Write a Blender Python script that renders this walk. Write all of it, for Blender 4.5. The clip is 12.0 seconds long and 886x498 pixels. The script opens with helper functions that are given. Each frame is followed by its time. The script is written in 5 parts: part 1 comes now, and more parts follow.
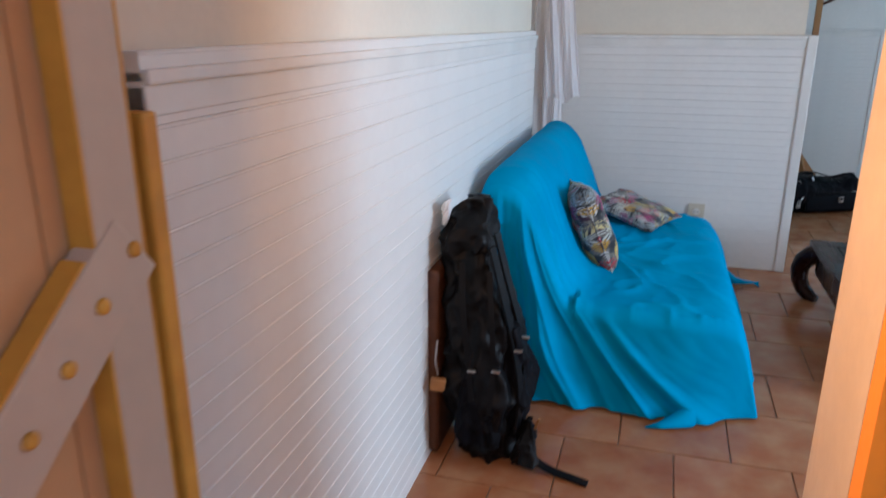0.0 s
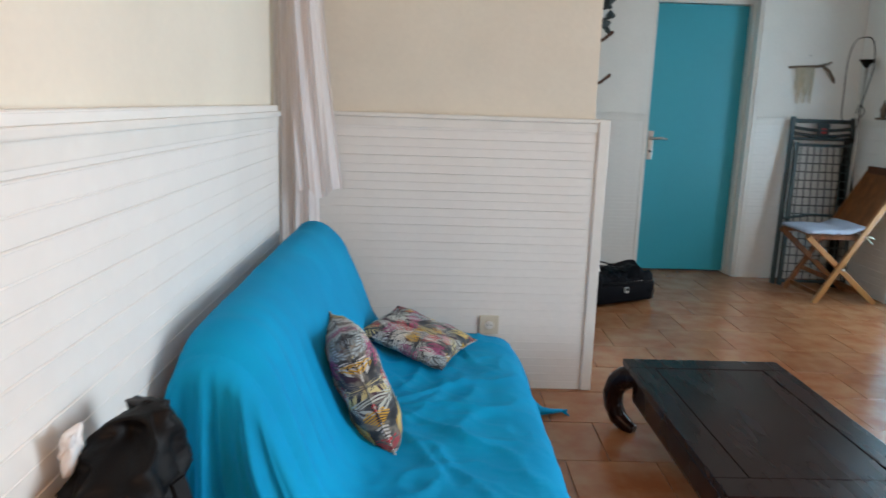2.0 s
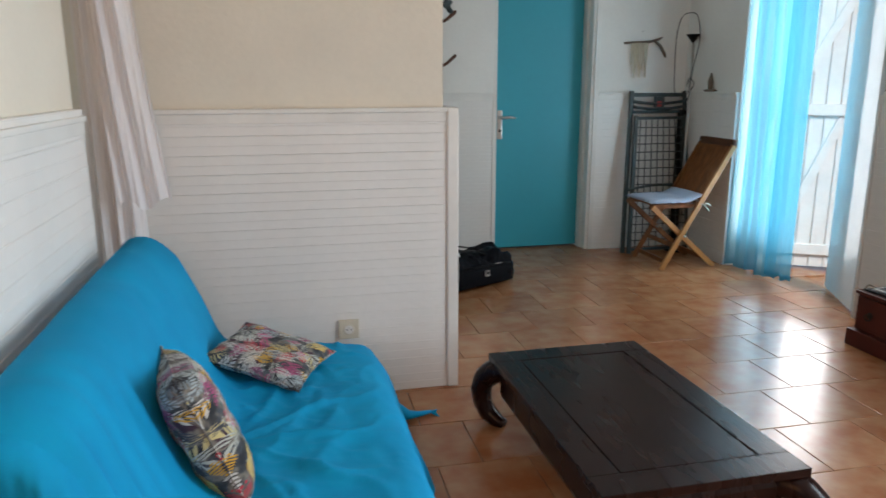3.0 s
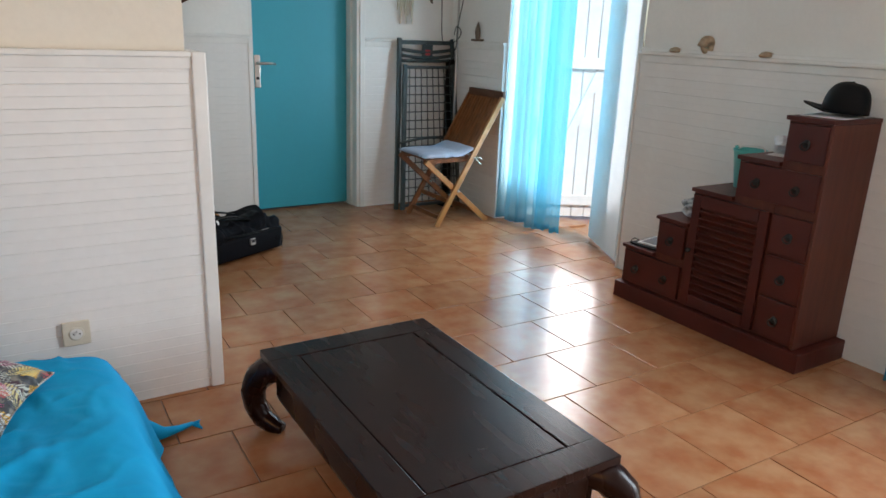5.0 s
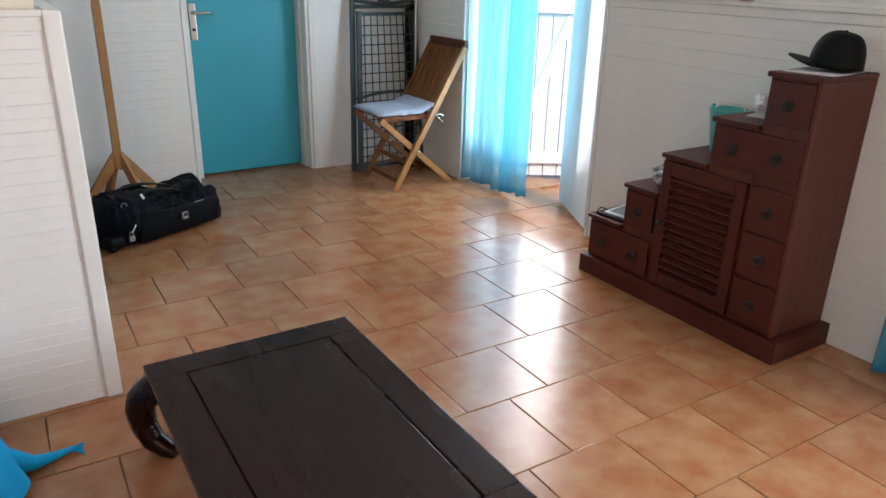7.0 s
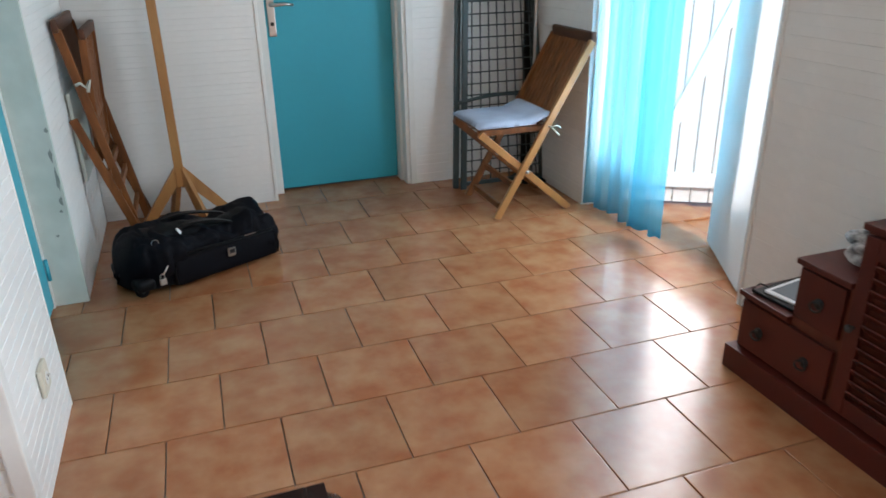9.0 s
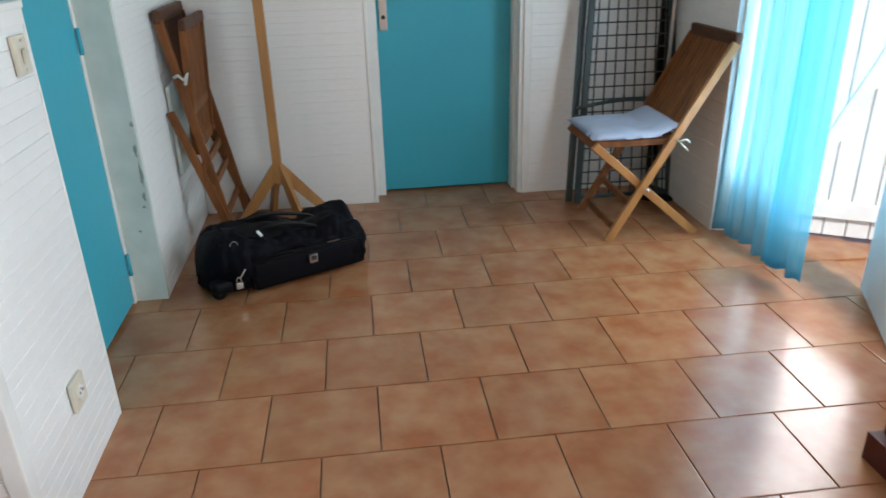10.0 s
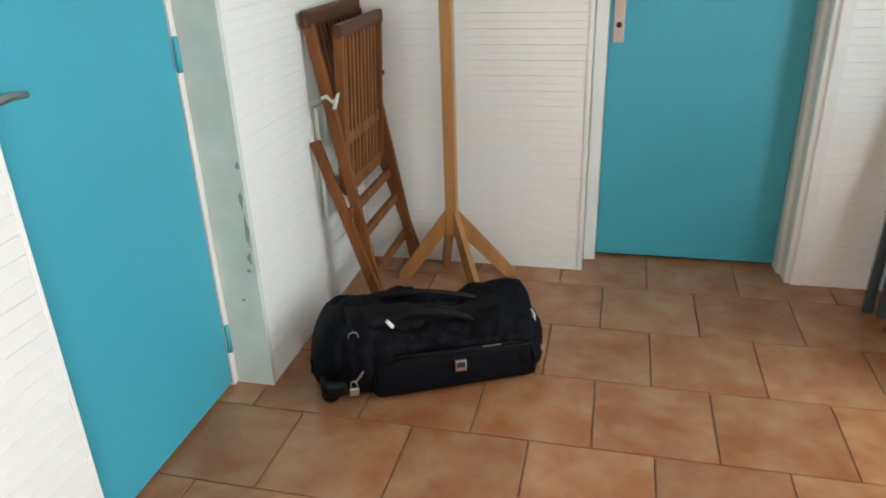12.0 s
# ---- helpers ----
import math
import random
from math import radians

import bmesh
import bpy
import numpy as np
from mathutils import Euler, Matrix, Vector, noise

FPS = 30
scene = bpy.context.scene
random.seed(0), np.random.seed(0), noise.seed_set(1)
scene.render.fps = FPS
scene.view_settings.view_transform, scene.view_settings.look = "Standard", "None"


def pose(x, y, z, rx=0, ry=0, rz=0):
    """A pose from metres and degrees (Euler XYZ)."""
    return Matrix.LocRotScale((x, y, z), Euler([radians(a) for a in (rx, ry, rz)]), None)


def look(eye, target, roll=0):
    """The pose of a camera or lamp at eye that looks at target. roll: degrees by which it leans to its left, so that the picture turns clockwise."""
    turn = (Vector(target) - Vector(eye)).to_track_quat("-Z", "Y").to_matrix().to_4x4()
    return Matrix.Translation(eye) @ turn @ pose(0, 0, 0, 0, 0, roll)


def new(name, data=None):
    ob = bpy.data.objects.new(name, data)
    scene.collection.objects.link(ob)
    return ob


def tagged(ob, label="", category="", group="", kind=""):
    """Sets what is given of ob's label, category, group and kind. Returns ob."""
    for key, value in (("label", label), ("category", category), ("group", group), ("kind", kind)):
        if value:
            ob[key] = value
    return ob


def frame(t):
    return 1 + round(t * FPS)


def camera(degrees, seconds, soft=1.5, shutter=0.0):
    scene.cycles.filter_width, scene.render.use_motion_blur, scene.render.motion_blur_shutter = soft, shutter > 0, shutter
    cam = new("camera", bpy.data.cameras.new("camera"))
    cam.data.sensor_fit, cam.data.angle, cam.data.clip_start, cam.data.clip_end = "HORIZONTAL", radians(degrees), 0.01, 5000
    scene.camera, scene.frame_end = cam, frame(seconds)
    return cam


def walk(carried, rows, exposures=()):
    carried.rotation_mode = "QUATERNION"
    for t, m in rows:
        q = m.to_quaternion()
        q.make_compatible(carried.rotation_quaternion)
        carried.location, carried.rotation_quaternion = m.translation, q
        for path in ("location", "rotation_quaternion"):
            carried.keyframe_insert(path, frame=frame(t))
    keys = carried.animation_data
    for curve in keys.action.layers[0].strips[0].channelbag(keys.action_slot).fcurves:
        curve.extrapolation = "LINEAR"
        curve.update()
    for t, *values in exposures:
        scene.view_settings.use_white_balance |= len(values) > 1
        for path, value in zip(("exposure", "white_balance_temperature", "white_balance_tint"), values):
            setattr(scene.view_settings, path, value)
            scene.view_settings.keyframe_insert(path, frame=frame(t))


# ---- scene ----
cam = camera(63.4, 12.0, shutter=0.4)
PATH = [
    (0, (0.276, 0.355, 1.262), (-0.26, 2.187, 0.663), 0.1),
    (0.2, (0.293, 0.458, 1.266), (-0.23, 2.31, 0.710), 1.7),
    (0.5, (0.314, 0.636, 1.271), (-0.188, 2.506, 0.769), 3.9),
    (1, (0.287, 0.839, 1.26), (-0.077, 2.757, 0.827), 3.4),
    (1.5, (0.201, 1.117, 1.274), (0.057, 3.073, 0.883), 4.6),
    (2, (0.228, 1.287, 1.258), (0.284, 3.247, 0.859), 1.9),
    (2.5, (0.236, 1.386, 1.305), (0.513, 3.323, 0.888), -0.2),
    (3, (0.281, 1.462, 1.307), (0.714, 3.361, 0.856), -0.1),
    (3.5, (0.329, 1.578, 1.307), (0.953, 3.414, 0.815), 1.2),
    (5.5, (0.418, 1.915, 1.305), (1.472, 3.502, 0.697), 1.9),
    (6, (0.474, 1.967, 1.275), (1.525, 3.543, 0.634), 1.7),
    (6.5, (0.619, 1.975, 1.301), (1.653, 3.543, 0.615), 1.5),
    (8.3, (1.274, 2.489, 1.394), (2.055, 4.145, 0.588), 0.6),
    (8.5, (1.34, 2.542, 1.366), (2.068, 4.223, 0.564), 0.2),
    (9, (1.499, 2.734, 1.349), (2.094, 4.471, 0.556), -1.1),
    (9.5, (1.617, 2.893, 1.333), (2.042, 4.677, 0.537), -2.1),
    (10, (1.764, 3.002, 1.334), (1.987, 4.818, 0.527), -1.5),
    (10.5, (1.823, 3.178, 1.314), (1.865, 5.009, 0.51), -2.0),
    (11, (1.864, 3.435, 1.32), (1.764, 5.268, 0.526), -2.6),
    (11.5, (1.932, 3.723, 1.303), (1.683, 5.538, 0.503), -2.0),
    (12, (1.946, 4.011, 1.304), (1.516, 5.782, 0.479), -2.0),
]
# exposure and white balance of the walk
EXPOSURES = [(0.0, -0.22, 5400, 10), (0.4, -0.20, 5450, 9), (0.9, -0.08, 5750, 9), (1.5, 0.04, 6050, 9), (2.0, 0.04, 6250, 10), (2.5, -0.10, 6350, 10), (3.5, -0.08, 6400, 11), (5.5, 0.32, 6400, 12), (8.5, 0.44, 6300, 13), (10.0, 0.32, 6400, 12), (11.0, 0.50, 6850, 13), (12.0, 0.74, 7100, 14)]
walk(cam, [(t, look(eye, target, roll)) for t, eye, target, roll in PATH], EXPOSURES)

# ---- world and sun ----
SUN_EL, SUN_AZ = 45.0, 176.0
world = bpy.data.worlds.new("world")
scene.world = world
world.use_nodes = True
wn = world.node_tree.nodes
sky = wn.new("ShaderNodeTexSky")
sky.sky_type = "NISHITA"
sky.sun_disc = False
sky.sun_elevation, sky.sun_rotation = radians(SUN_EL), radians(SUN_AZ)
wn["Background"].inputs["Strength"].default_value = 0.13
world.node_tree.links.new(sky.outputs["Color"], wn["Background"].inputs["Color"])
sun_data = bpy.data.lights.new("sun", "SUN")
sun_data.energy, sun_data.angle, sun_data.color = 3.3, radians(0.6), (1.0, 0.95, 0.87)
sun = new("sun", sun_data)
sun_way = Vector((math.sin(radians(SUN_AZ)) * math.cos(radians(SUN_EL)), math.cos(radians(SUN_AZ)) * math.cos(radians(SUN_EL)), math.sin(radians(SUN_EL))))
sun.matrix_world = look(tuple(sun_way * 30), (0, 0, 0))


def opening_lamp(name, centre, target, w, h, power, colour, spread=180):
    """An area lamp standing in an opening: daylight of the open sky, or an added fill."""
    d = bpy.data.lights.new(name, "AREA")
    d.shape, d.size, d.size_y, d.energy, d.color = "RECTANGLE", w, h, power, colour
    d.spread = radians(spread)
    o = new(name, d)
    o.matrix_world = look(centre, target)
    return o


# the two terrace openings
opening_lamp("sky_terrace_door", (3.56, 5.49, 1.16), (0.8, 5.49, 1.16), 0.90, 1.8, 48, (1.0, 0.98, 0.98))
opening_lamp("sky_terrace_window", (3.60, 1.98, 1.15), (0.0, 2.02, 0.8), 1.02, 1.9, 66, (0.82, 0.93, 1.0), 145)
# added orange fill in the entrance, for light bounced off the house front
opening_lamp("entrance_warm_fill", (0.14, 1.0, 1.45), (2.2, 4.0, 1.0), 0.36, 1.2, 11, (1.0, 0.45, 0.13))

# ---- materials ----


def mat(name, base, rough=0.5, other=None, scale=8.0, amount=0.5, fine=60.0, bump=0.1, metal=0.0, stretch=(1, 1, 1), rand=0.0, spec=0.5, depth=0.004):
    """A surface with stains and grain at two scales, small relief and, for repeats, a shift per object."""
    m = bpy.data.materials.new(name)
    m.use_nodes = True
    nt = m.node_tree
    n, l = nt.nodes, nt.links
    b = n["Principled BSDF"]
    b.inputs["Metallic"].default_value = metal
    b.inputs["Specular IOR Level"].default_value = spec
    co = n.new("ShaderNodeTexCoord")
    mp = n.new("ShaderNodeMapping")
    mp.inputs["Scale"].default_value = stretch
    l.new(co.outputs["Object"], mp.inputs["Vector"])
    vec = mp.outputs["Vector"]
    if rand:
        info = n.new("ShaderNodeObjectInfo")
        add = n.new("ShaderNodeVectorMath")
        add.operation = "ADD"
        mul = n.new("ShaderNodeMath")
        mul.operation = "MULTIPLY"
        mul.inputs[1].default_value = 37.0
        l.new(info.outputs["Random"], mul.inputs[0])
        l.new(vec, add.inputs[0])
        l.new(mul.outputs[0], add.inputs[1])
        vec = add.outputs[0]
    big = n.new("ShaderNodeTexNoise")
    big.inputs["Scale"].default_value, big.inputs["Detail"].default_value = scale, 4
    small = n.new("ShaderNodeTexNoise")
    small.inputs["Scale"].default_value, small.inputs["Detail"].default_value = fine, 3
    l.new(vec, big.inputs["Vector"])
    l.new(vec, small.inputs["Vector"])
    ramp = n.new("ShaderNodeMapRange")
    ramp.inputs["From Min"].default_value, ramp.inputs["From Max"].default_value = 0.32, 0.68
    l.new(big.outputs["Fac"], ramp.inputs["Value"])
    mix = n.new("ShaderNodeMix")
    mix.data_type = "RGBA"
    mix.inputs["A"].default_value = (*base, 1)
    o = other or tuple(c * (1 - 0.35 * amount) for c in base)
    mix.inputs["B"].default_value = (*o, 1)
    l.new(ramp.outputs["Result"], mix.inputs["Factor"])
    mix2 = n.new("ShaderNodeMix")
    mix2.data_type, mix2.blend_type = "RGBA", "MULTIPLY"
    mix2.inputs["Factor"].default_value = 0.35 * amount
    l.new(mix.outputs["Result"], mix2.inputs["A"])
    l.new(small.outputs["Fac"], mix2.inputs["B"])
    col = mix2.outputs["Result"]
    if rand:
        hsv = n.new("ShaderNodeHueSaturation")
        mr = n.new("ShaderNodeMapRange")
        mr.inputs["To Min"].default_value, mr.inputs["To Max"].default_value = 1 - rand, 1 + rand
        l.new(info.outputs["Random"], mr.inputs["Value"])
        l.new(mr.outputs["Result"], hsv.inputs["Value"])
        l.new(col, hsv.inputs["Color"])
        col = hsv.outputs["Color"]
    l.new(col, b.inputs["Base Color"])
    rr = n.new("ShaderNodeMapRange")
    rr.inputs["To Min"].default_value, rr.inputs["To Max"].default_value = max(0.02, rough * 0.8), min(1, rough * 1.2)
    l.new(small.outputs["Fac"], rr.inputs["Value"])
    l.new(rr.outputs["Result"], b.inputs["Roughness"])
    if bump:
        bp = n.new("ShaderNodeBump")
        bp.inputs["Strength"].default_value, bp.inputs["Distance"].default_value = bump, depth
        l.new(small.outputs["Fac"], bp.inputs["Height"])
        l.new(bp.outputs["Normal"], b.inputs["Normal"])
    return m


def sheer(name, colour, clear, glow):
    """Thin voile: part of the light goes straight through, part is spread."""
    m = bpy.data.materials.new(name)
    m.use_nodes = True
    n, l = m.node_tree.nodes, m.node_tree.links
    n.remove(n["Principled BSDF"])
    tr, df, tl = n.new("ShaderNodeBsdfTransparent"), n.new("ShaderNodeBsdfDiffuse"), n.new("ShaderNodeBsdfTranslucent")
    m1, m2 = n.new("ShaderNodeMixShader"), n.new("ShaderNodeMixShader")
    no = n.new("ShaderNodeTexNoise")
    no.inputs["Scale"].default_value = 240
    mr = n.new("ShaderNodeMapRange")
    mr.inputs["To Min"].default_value, mr.inputs["To Max"].default_value = max(0, clear - 0.12), clear + 0.12
    l.new(no.outputs["Fac"], mr.inputs["Value"])
    tr.inputs["Color"].default_value = (*[0.4 + 0.6 * c for c in colour], 1)
    df.inputs["Color"].default_value = (*colour, 1)
    tl.inputs["Color"].default_value = (*colour, 1)
    m1.inputs["Fac"].default_value = glow
    l.new(df.outputs[0], m1.inputs[1])
    l.new(tl.outputs[0], m1.inputs[2])
    l.new(mr.outputs["Result"], m2.inputs["Fac"])
    l.new(m1.outputs[0], m2.inputs[1])
    l.new(tr.outputs[0], m2.inputs[2])
    l.new(m2.outputs[0], n["Material Output"].inputs["Surface"])
    return m


def print_fabric(name):
    """Cushion cotton with overlapping fern leaves in many colours on a dark ground."""
    m = bpy.data.materials.new(name)
    m.use_nodes = True
    n, l = m.node_tree.nodes, m.node_tree.links
    b = n["Principled BSDF"]
    b.inputs["Roughness"].default_value = 0.85
    co = n.new("ShaderNodeTexCoord")

    def calc(op, x, y=None):
        q = n.new("ShaderNodeMath")
        q.operation = op
        for i, v in enumerate((x, y)):
            if v is None:
                continue
            if isinstance(v, (int, float)):
                q.inputs[i].default_value = v
            else:
                l.new(v, q.inputs[i])
        return q.outputs[0]

    wob = n.new("ShaderNodeTexNoise")
    wob.inputs["Scale"].default_value = 14
    l.new(co.outputs["Object"], wob.inputs["Vector"])
    warp = n.new("ShaderNodeVectorMath")
    warp.operation = "MULTIPLY_ADD"
    warp.inputs[1].default_value = (0.022, 0.022, 0.0)
    l.new(wob.outputs["Color"], warp.inputs[0])
    l.new(co.outputs["Object"], warp.inputs[2])

    def leaves(scale, teeth, stops, shift):
        mv = n.new("ShaderNodeMapping")
        mv.inputs["Location"].default_value = (shift, shift * 0.7, 0)
        l.new(warp.outputs[0], mv.inputs["Vector"])
        vo = n.new("ShaderNodeTexVoronoi")
        vo.voronoi_dimensions = "2D"
        vo.inputs["Scale"].default_value = scale
        l.new(mv.outputs["Vector"], vo.inputs["Vector"])
        loc = n.new("ShaderNodeVectorMath")
        loc.operation = "SUBTRACT"
        l.new(mv.outputs["Vector"], loc.inputs[0])
        l.new(vo.outputs["Position"], loc.inputs[1])
        sep = n.new("ShaderNodeSeparateColor")
        l.new(vo.outputs["Color"], sep.inputs[0])
        rot = n.new("ShaderNodeVectorRotate")
        rot.rotation_type = "Z_AXIS"
        l.new(loc.outputs[0], rot.inputs["Vector"])
        l.new(calc("MULTIPLY", sep.outputs[0], 6.28), rot.inputs["Angle"])
        xyz = n.new("ShaderNodeSeparateXYZ")
        l.new(rot.outputs[0], xyz.inputs[0])
        across = calc("ABSOLUTE", xyz.outputs[0])
        fr = calc("FRACT", calc("MULTIPLY", calc("ADD", xyz.outputs[1], calc("MULTIPLY", across, -0.9)), teeth))
        frond = calc("GREATER_THAN", fr, 0.46)
        rib = calc("LESS_THAN", across, 0.0022)
        shape = calc("LESS_THAN", calc("ADD", calc("MULTIPLY", across, 1.7), calc("MULTIPLY", calc("ABSOLUTE", xyz.outputs[1]), 0.75)), 0.55 / scale)
        mask = calc("MULTIPLY", calc("MULTIPLY", frond, calc("SUBTRACT", 1.0, rib)), shape)
        cr = n.new("ShaderNodeValToRGB")
        cr.color_ramp.interpolation = "CONSTANT"
        el = cr.color_ramp.elements
        while len(el) < len(stops):
            el.new(0.5)
        for i, (e, c) in enumerate(zip(el, stops)):
            e.position, e.color = i / len(stops), (*c, 1)
        l.new(sep.outputs[1], cr.inputs["Fac"])
        return mask, cr.outputs["Color"]

    ground = n.new("ShaderNodeTexNoise")
    ground.inputs["Scale"].default_value = 22
    l.new(co.outputs["Object"], ground.inputs["Vector"])
    gr = n.new("ShaderNodeValToRGB")
    ge = gr.color_ramp.elements
    while len(ge) < 4:
        ge.new(0.5)
    for e, (p, c) in zip(ge, ((0.36, (0.014, 0.018, 0.024)), (0.48, (0.05, 0.055, 0.06)), (0.56, (0.20, 0.19, 0.16)), (0.66, (0.05, 0.025, 0.04)))):
        e.position, e.color = p, (*c, 1)
    l.new(ground.outputs["Fac"], gr.inputs["Fac"])
    col = gr.outputs["Color"]
    pale = [(0.50, 0.51, 0.49), (0.42, 0.46, 0.42), (0.58, 0.56, 0.50), (0.32, 0.38, 0.40), (0.54, 0.47, 0.22), (0.48, 0.50, 0.49)]
    vivid = [(0.45, 0.04, 0.06), (0.56, 0.32, 0.03), (0.54, 0.54, 0.50), (0.46, 0.07, 0.20), (0.16, 0.20, 0.22), (0.05, 0.06, 0.08), (0.55, 0.55, 0.51), (0.28, 0.06, 0.16)]
    for args in ((11.0, 88.0, pale, 0.0), (15.0, 115.0, vivid, 0.37), (12.0, 98.0, pale, 0.83), (20.0, 140.0, vivid, 0.59)):
        mask, tint = leaves(*args)
        mix = n.new("ShaderNodeMix")
        mix.data_type = "RGBA"
        l.new(mask, mix.inputs["Factor"])
        l.new(col, mix.inputs["A"])
        l.new(tint, mix.inputs["B"])
        col = mix.outputs["Result"]
    l.new(col, b.inputs["Base Color"])
    return m


M_PVC = mat("white_panelling", (0.80, 0.79, 0.76), 0.38, scale=2.5, amount=0.22, fine=30, bump=0.08)
M_TRIM = mat("white_trim", (0.79, 0.78, 0.74), 0.4, scale=5, amount=0.3, fine=40, bump=0.1)
M_CREAM = mat("cream_plaster", (0.77, 0.71, 0.60), 0.85, scale=2.0, amount=0.25, fine=55, bump=0.25)
M_WHITE = mat("white_plaster", (0.80, 0.79, 0.75), 0.85, scale=2.0, amount=0.22, fine=55, bump=0.25)
M_PEACH = mat("peach_plaster", (0.62, 0.52, 0.45), 0.9, scale=6, amount=0.4, fine=45, bump=0.6)
M_ORANGE = mat("orange_render", (0.85, 0.30, 0.015), 0.85, scale=3, amount=0.3, fine=40, bump=0.5)
M_TILE = mat("terracotta_tile", (0.42, 0.212, 0.105), 0.21, other=(0.33, 0.118, 0.046), scale=8.5, amount=0.5, fine=26, bump=0.06, rand=0.10)
M_GROUT = mat("brown_grout", (0.24, 0.17, 0.13), 0.9, scale=12, amount=0.6, fine=90, bump=0.3)
M_DOOR = mat("turquoise_paint", (0.035, 0.36, 0.46), 0.42, scale=1.6, amount=0.2, fine=25, bump=0.06)
M_JAMB = mat("pale_green_paint", (0.68, 0.72, 0.66), 0.6, other=(0.56, 0.62, 0.56), scale=5, amount=0.5, fine=18, bump=0.2)
M_LEAF = mat("white_boards", (0.82, 0.82, 0.81), 0.55, scale=4, amount=0.3, fine=30, bump=0.15)
# orange bounce light at the entrance, put into the colour of edges and rivets
M_WARM_LIT = mat("warm_lit_edge", (0.80, 0.43, 0.06), 0.6, other=(0.62, 0.30, 0.04), scale=9, amount=0.5, fine=30, bump=0.2)
# grey shutter: orange bounce light is mixed into both of its colours
M_SHUTTER_B = mat("orange_lit_boards", (0.66, 0.40, 0.20), 0.6, scale=4, amount=0.35, fine=30, bump=0.2)
M_SHUTTER = mat("warm_lit_grey_paint", (0.66, 0.55, 0.44), 0.6, scale=4, amount=0.35, fine=30, bump=0.2)
M_MAHOG = mat("mahogany", (0.090, 0.017, 0.011), 0.38, other=(0.062, 0.012, 0.009), scale=4, amount=0.6, fine=22, bump=0.03, stretch=(6, 1, 1), spec=0.28)
M_MAHOG_SIDE = mat("mahogany_upright", (0.125, 0.034, 0.018), 0.42, other=(0.085, 0.021, 0.012), scale=5, amount=0.8, fine=30, bump=0.03, stretch=(5, 5, 0.6), spec=0.28)
M_DARK = mat("dark_stained_wood", (0.011, 0.004, 0.0032), 0.27, other=(0.018, 0.006, 0.0045), scale=3, amount=0.15, fine=5, bump=0.0, stretch=(4, 0.7, 1), spec=0.20)
M_TEAK = mat("teak", (0.27, 0.095, 0.024), 0.5, spec=0.3, other=(0.14, 0.047, 0.012), scale=7, amount=0.9, fine=60, bump=0.15, stretch=(3, 3, 0.7))
M_TEAK_D = mat("dark_teak", (0.11, 0.04, 0.016), 0.5, spec=0.3, other=(0.07, 0.024, 0.01), scale=7, amount=0.9, fine=60, bump=0.15, stretch=(3, 0.7, 3))
M_PINE = mat("varnished_beech", (0.46, 0.22, 0.07), 0.38, other=(0.36, 0.16, 0.05), scale=6, amount=0.7, fine=50, bump=0.1, stretch=(4, 4, 0.5))
M_THROW = mat("turquoise_cotton", (0.004, 0.33, 0.62), 0.9, other=(0.004, 0.28, 0.55), scale=5, amount=0.4, fine=320, bump=0.25, spec=0.2, depth=0.002)
M_PRINT = print_fabric("leaf_print_cotton")
M_BLACK = mat("black_nylon", (0.004, 0.004, 0.005), 0.5, scale=9, amount=0.7, fine=260, bump=0.3, spec=0.15, depth=0.002)
M_NAVY = mat("navy_nylon", (0.003, 0.0033, 0.006), 0.7, scale=9, amount=0.7, fine=260, bump=0.3, spec=0.11, depth=0.002)
M_STEEL = mat("brushed_steel", (0.55, 0.53, 0.50), 0.3, metal=1.0, scale=20, amount=0.3, fine=120, bump=0.05)
M_GREEN = mat("dark_green_plastic", (0.030, 0.048, 0.050), 0.5, scale=10, amount=0.5, fine=60, bump=0.1)
M_BLUE = mat("blue_grey_cotton", (0.38, 0.42, 0.52), 0.9, scale=10, amount=0.4, fine=260, bump=0.25, depth=0.002)
M_IVORY = mat("ivory_plastic", (0.66, 0.61, 0.49), 0.35, scale=15, amount=0.3, fine=80, bump=0.03)
M_HOLE = mat("dark_recess", (0.02, 0.02, 0.02), 0.8, bump=0)
M_AQUA = mat("aqua_plastic", (0.10, 0.52, 0.50), 0.35, scale=8, amount=0.2, bump=0.03)
M_SHEER_B = sheer("blue_voile", (0.07, 0.36, 0.54), 0.36, 0.30)
M_SHEER_L = sheer("pale_blue_voile", (0.20, 0.52, 0.66), 0.54, 0.26)
M_SHEER_W = sheer("white_voile", (0.94, 0.91, 0.92), 0.22, 0.3)
M_PALE = mat("pale_blue_boards", (0.68, 0.76, 0.78), 0.5, scale=4, amount=0.3, fine=30, bump=0.15)
M_SHELL = mat("shell", (0.55, 0.42, 0.28), 0.6, other=(0.35, 0.24, 0.15), scale=40, amount=0.8, fine=120, bump=0.5)
M_PAPER = mat("white_paper", (0.78, 0.79, 0.80), 0.6, scale=12, amount=0.3, bump=0.05)
M_SCREEN = mat("grey_glass", (0.20, 0.22, 0.24), 0.12, scale=6, amount=0.2, bump=0)
M_DRIFT = mat("driftwood", (0.20, 0.15, 0.11), 0.85, scale=30, amount=0.8, fine=90, bump=0.5)
M_STRING = mat("cream_string", (0.62, 0.57, 0.44), 0.9, scale=40, amount=0.5, bump=0.2)
M_GROUND = mat("dry_ground", (0.34, 0.24, 0.15), 0.95, other=(0.22, 0.20, 0.10), scale=0.8, amount=0.7, fine=14, bump=0.5)
M_CHIP = mat("bare_grey_putty", (0.30, 0.34, 0.31), 0.8, scale=30, amount=0.6, fine=90, bump=0.3)
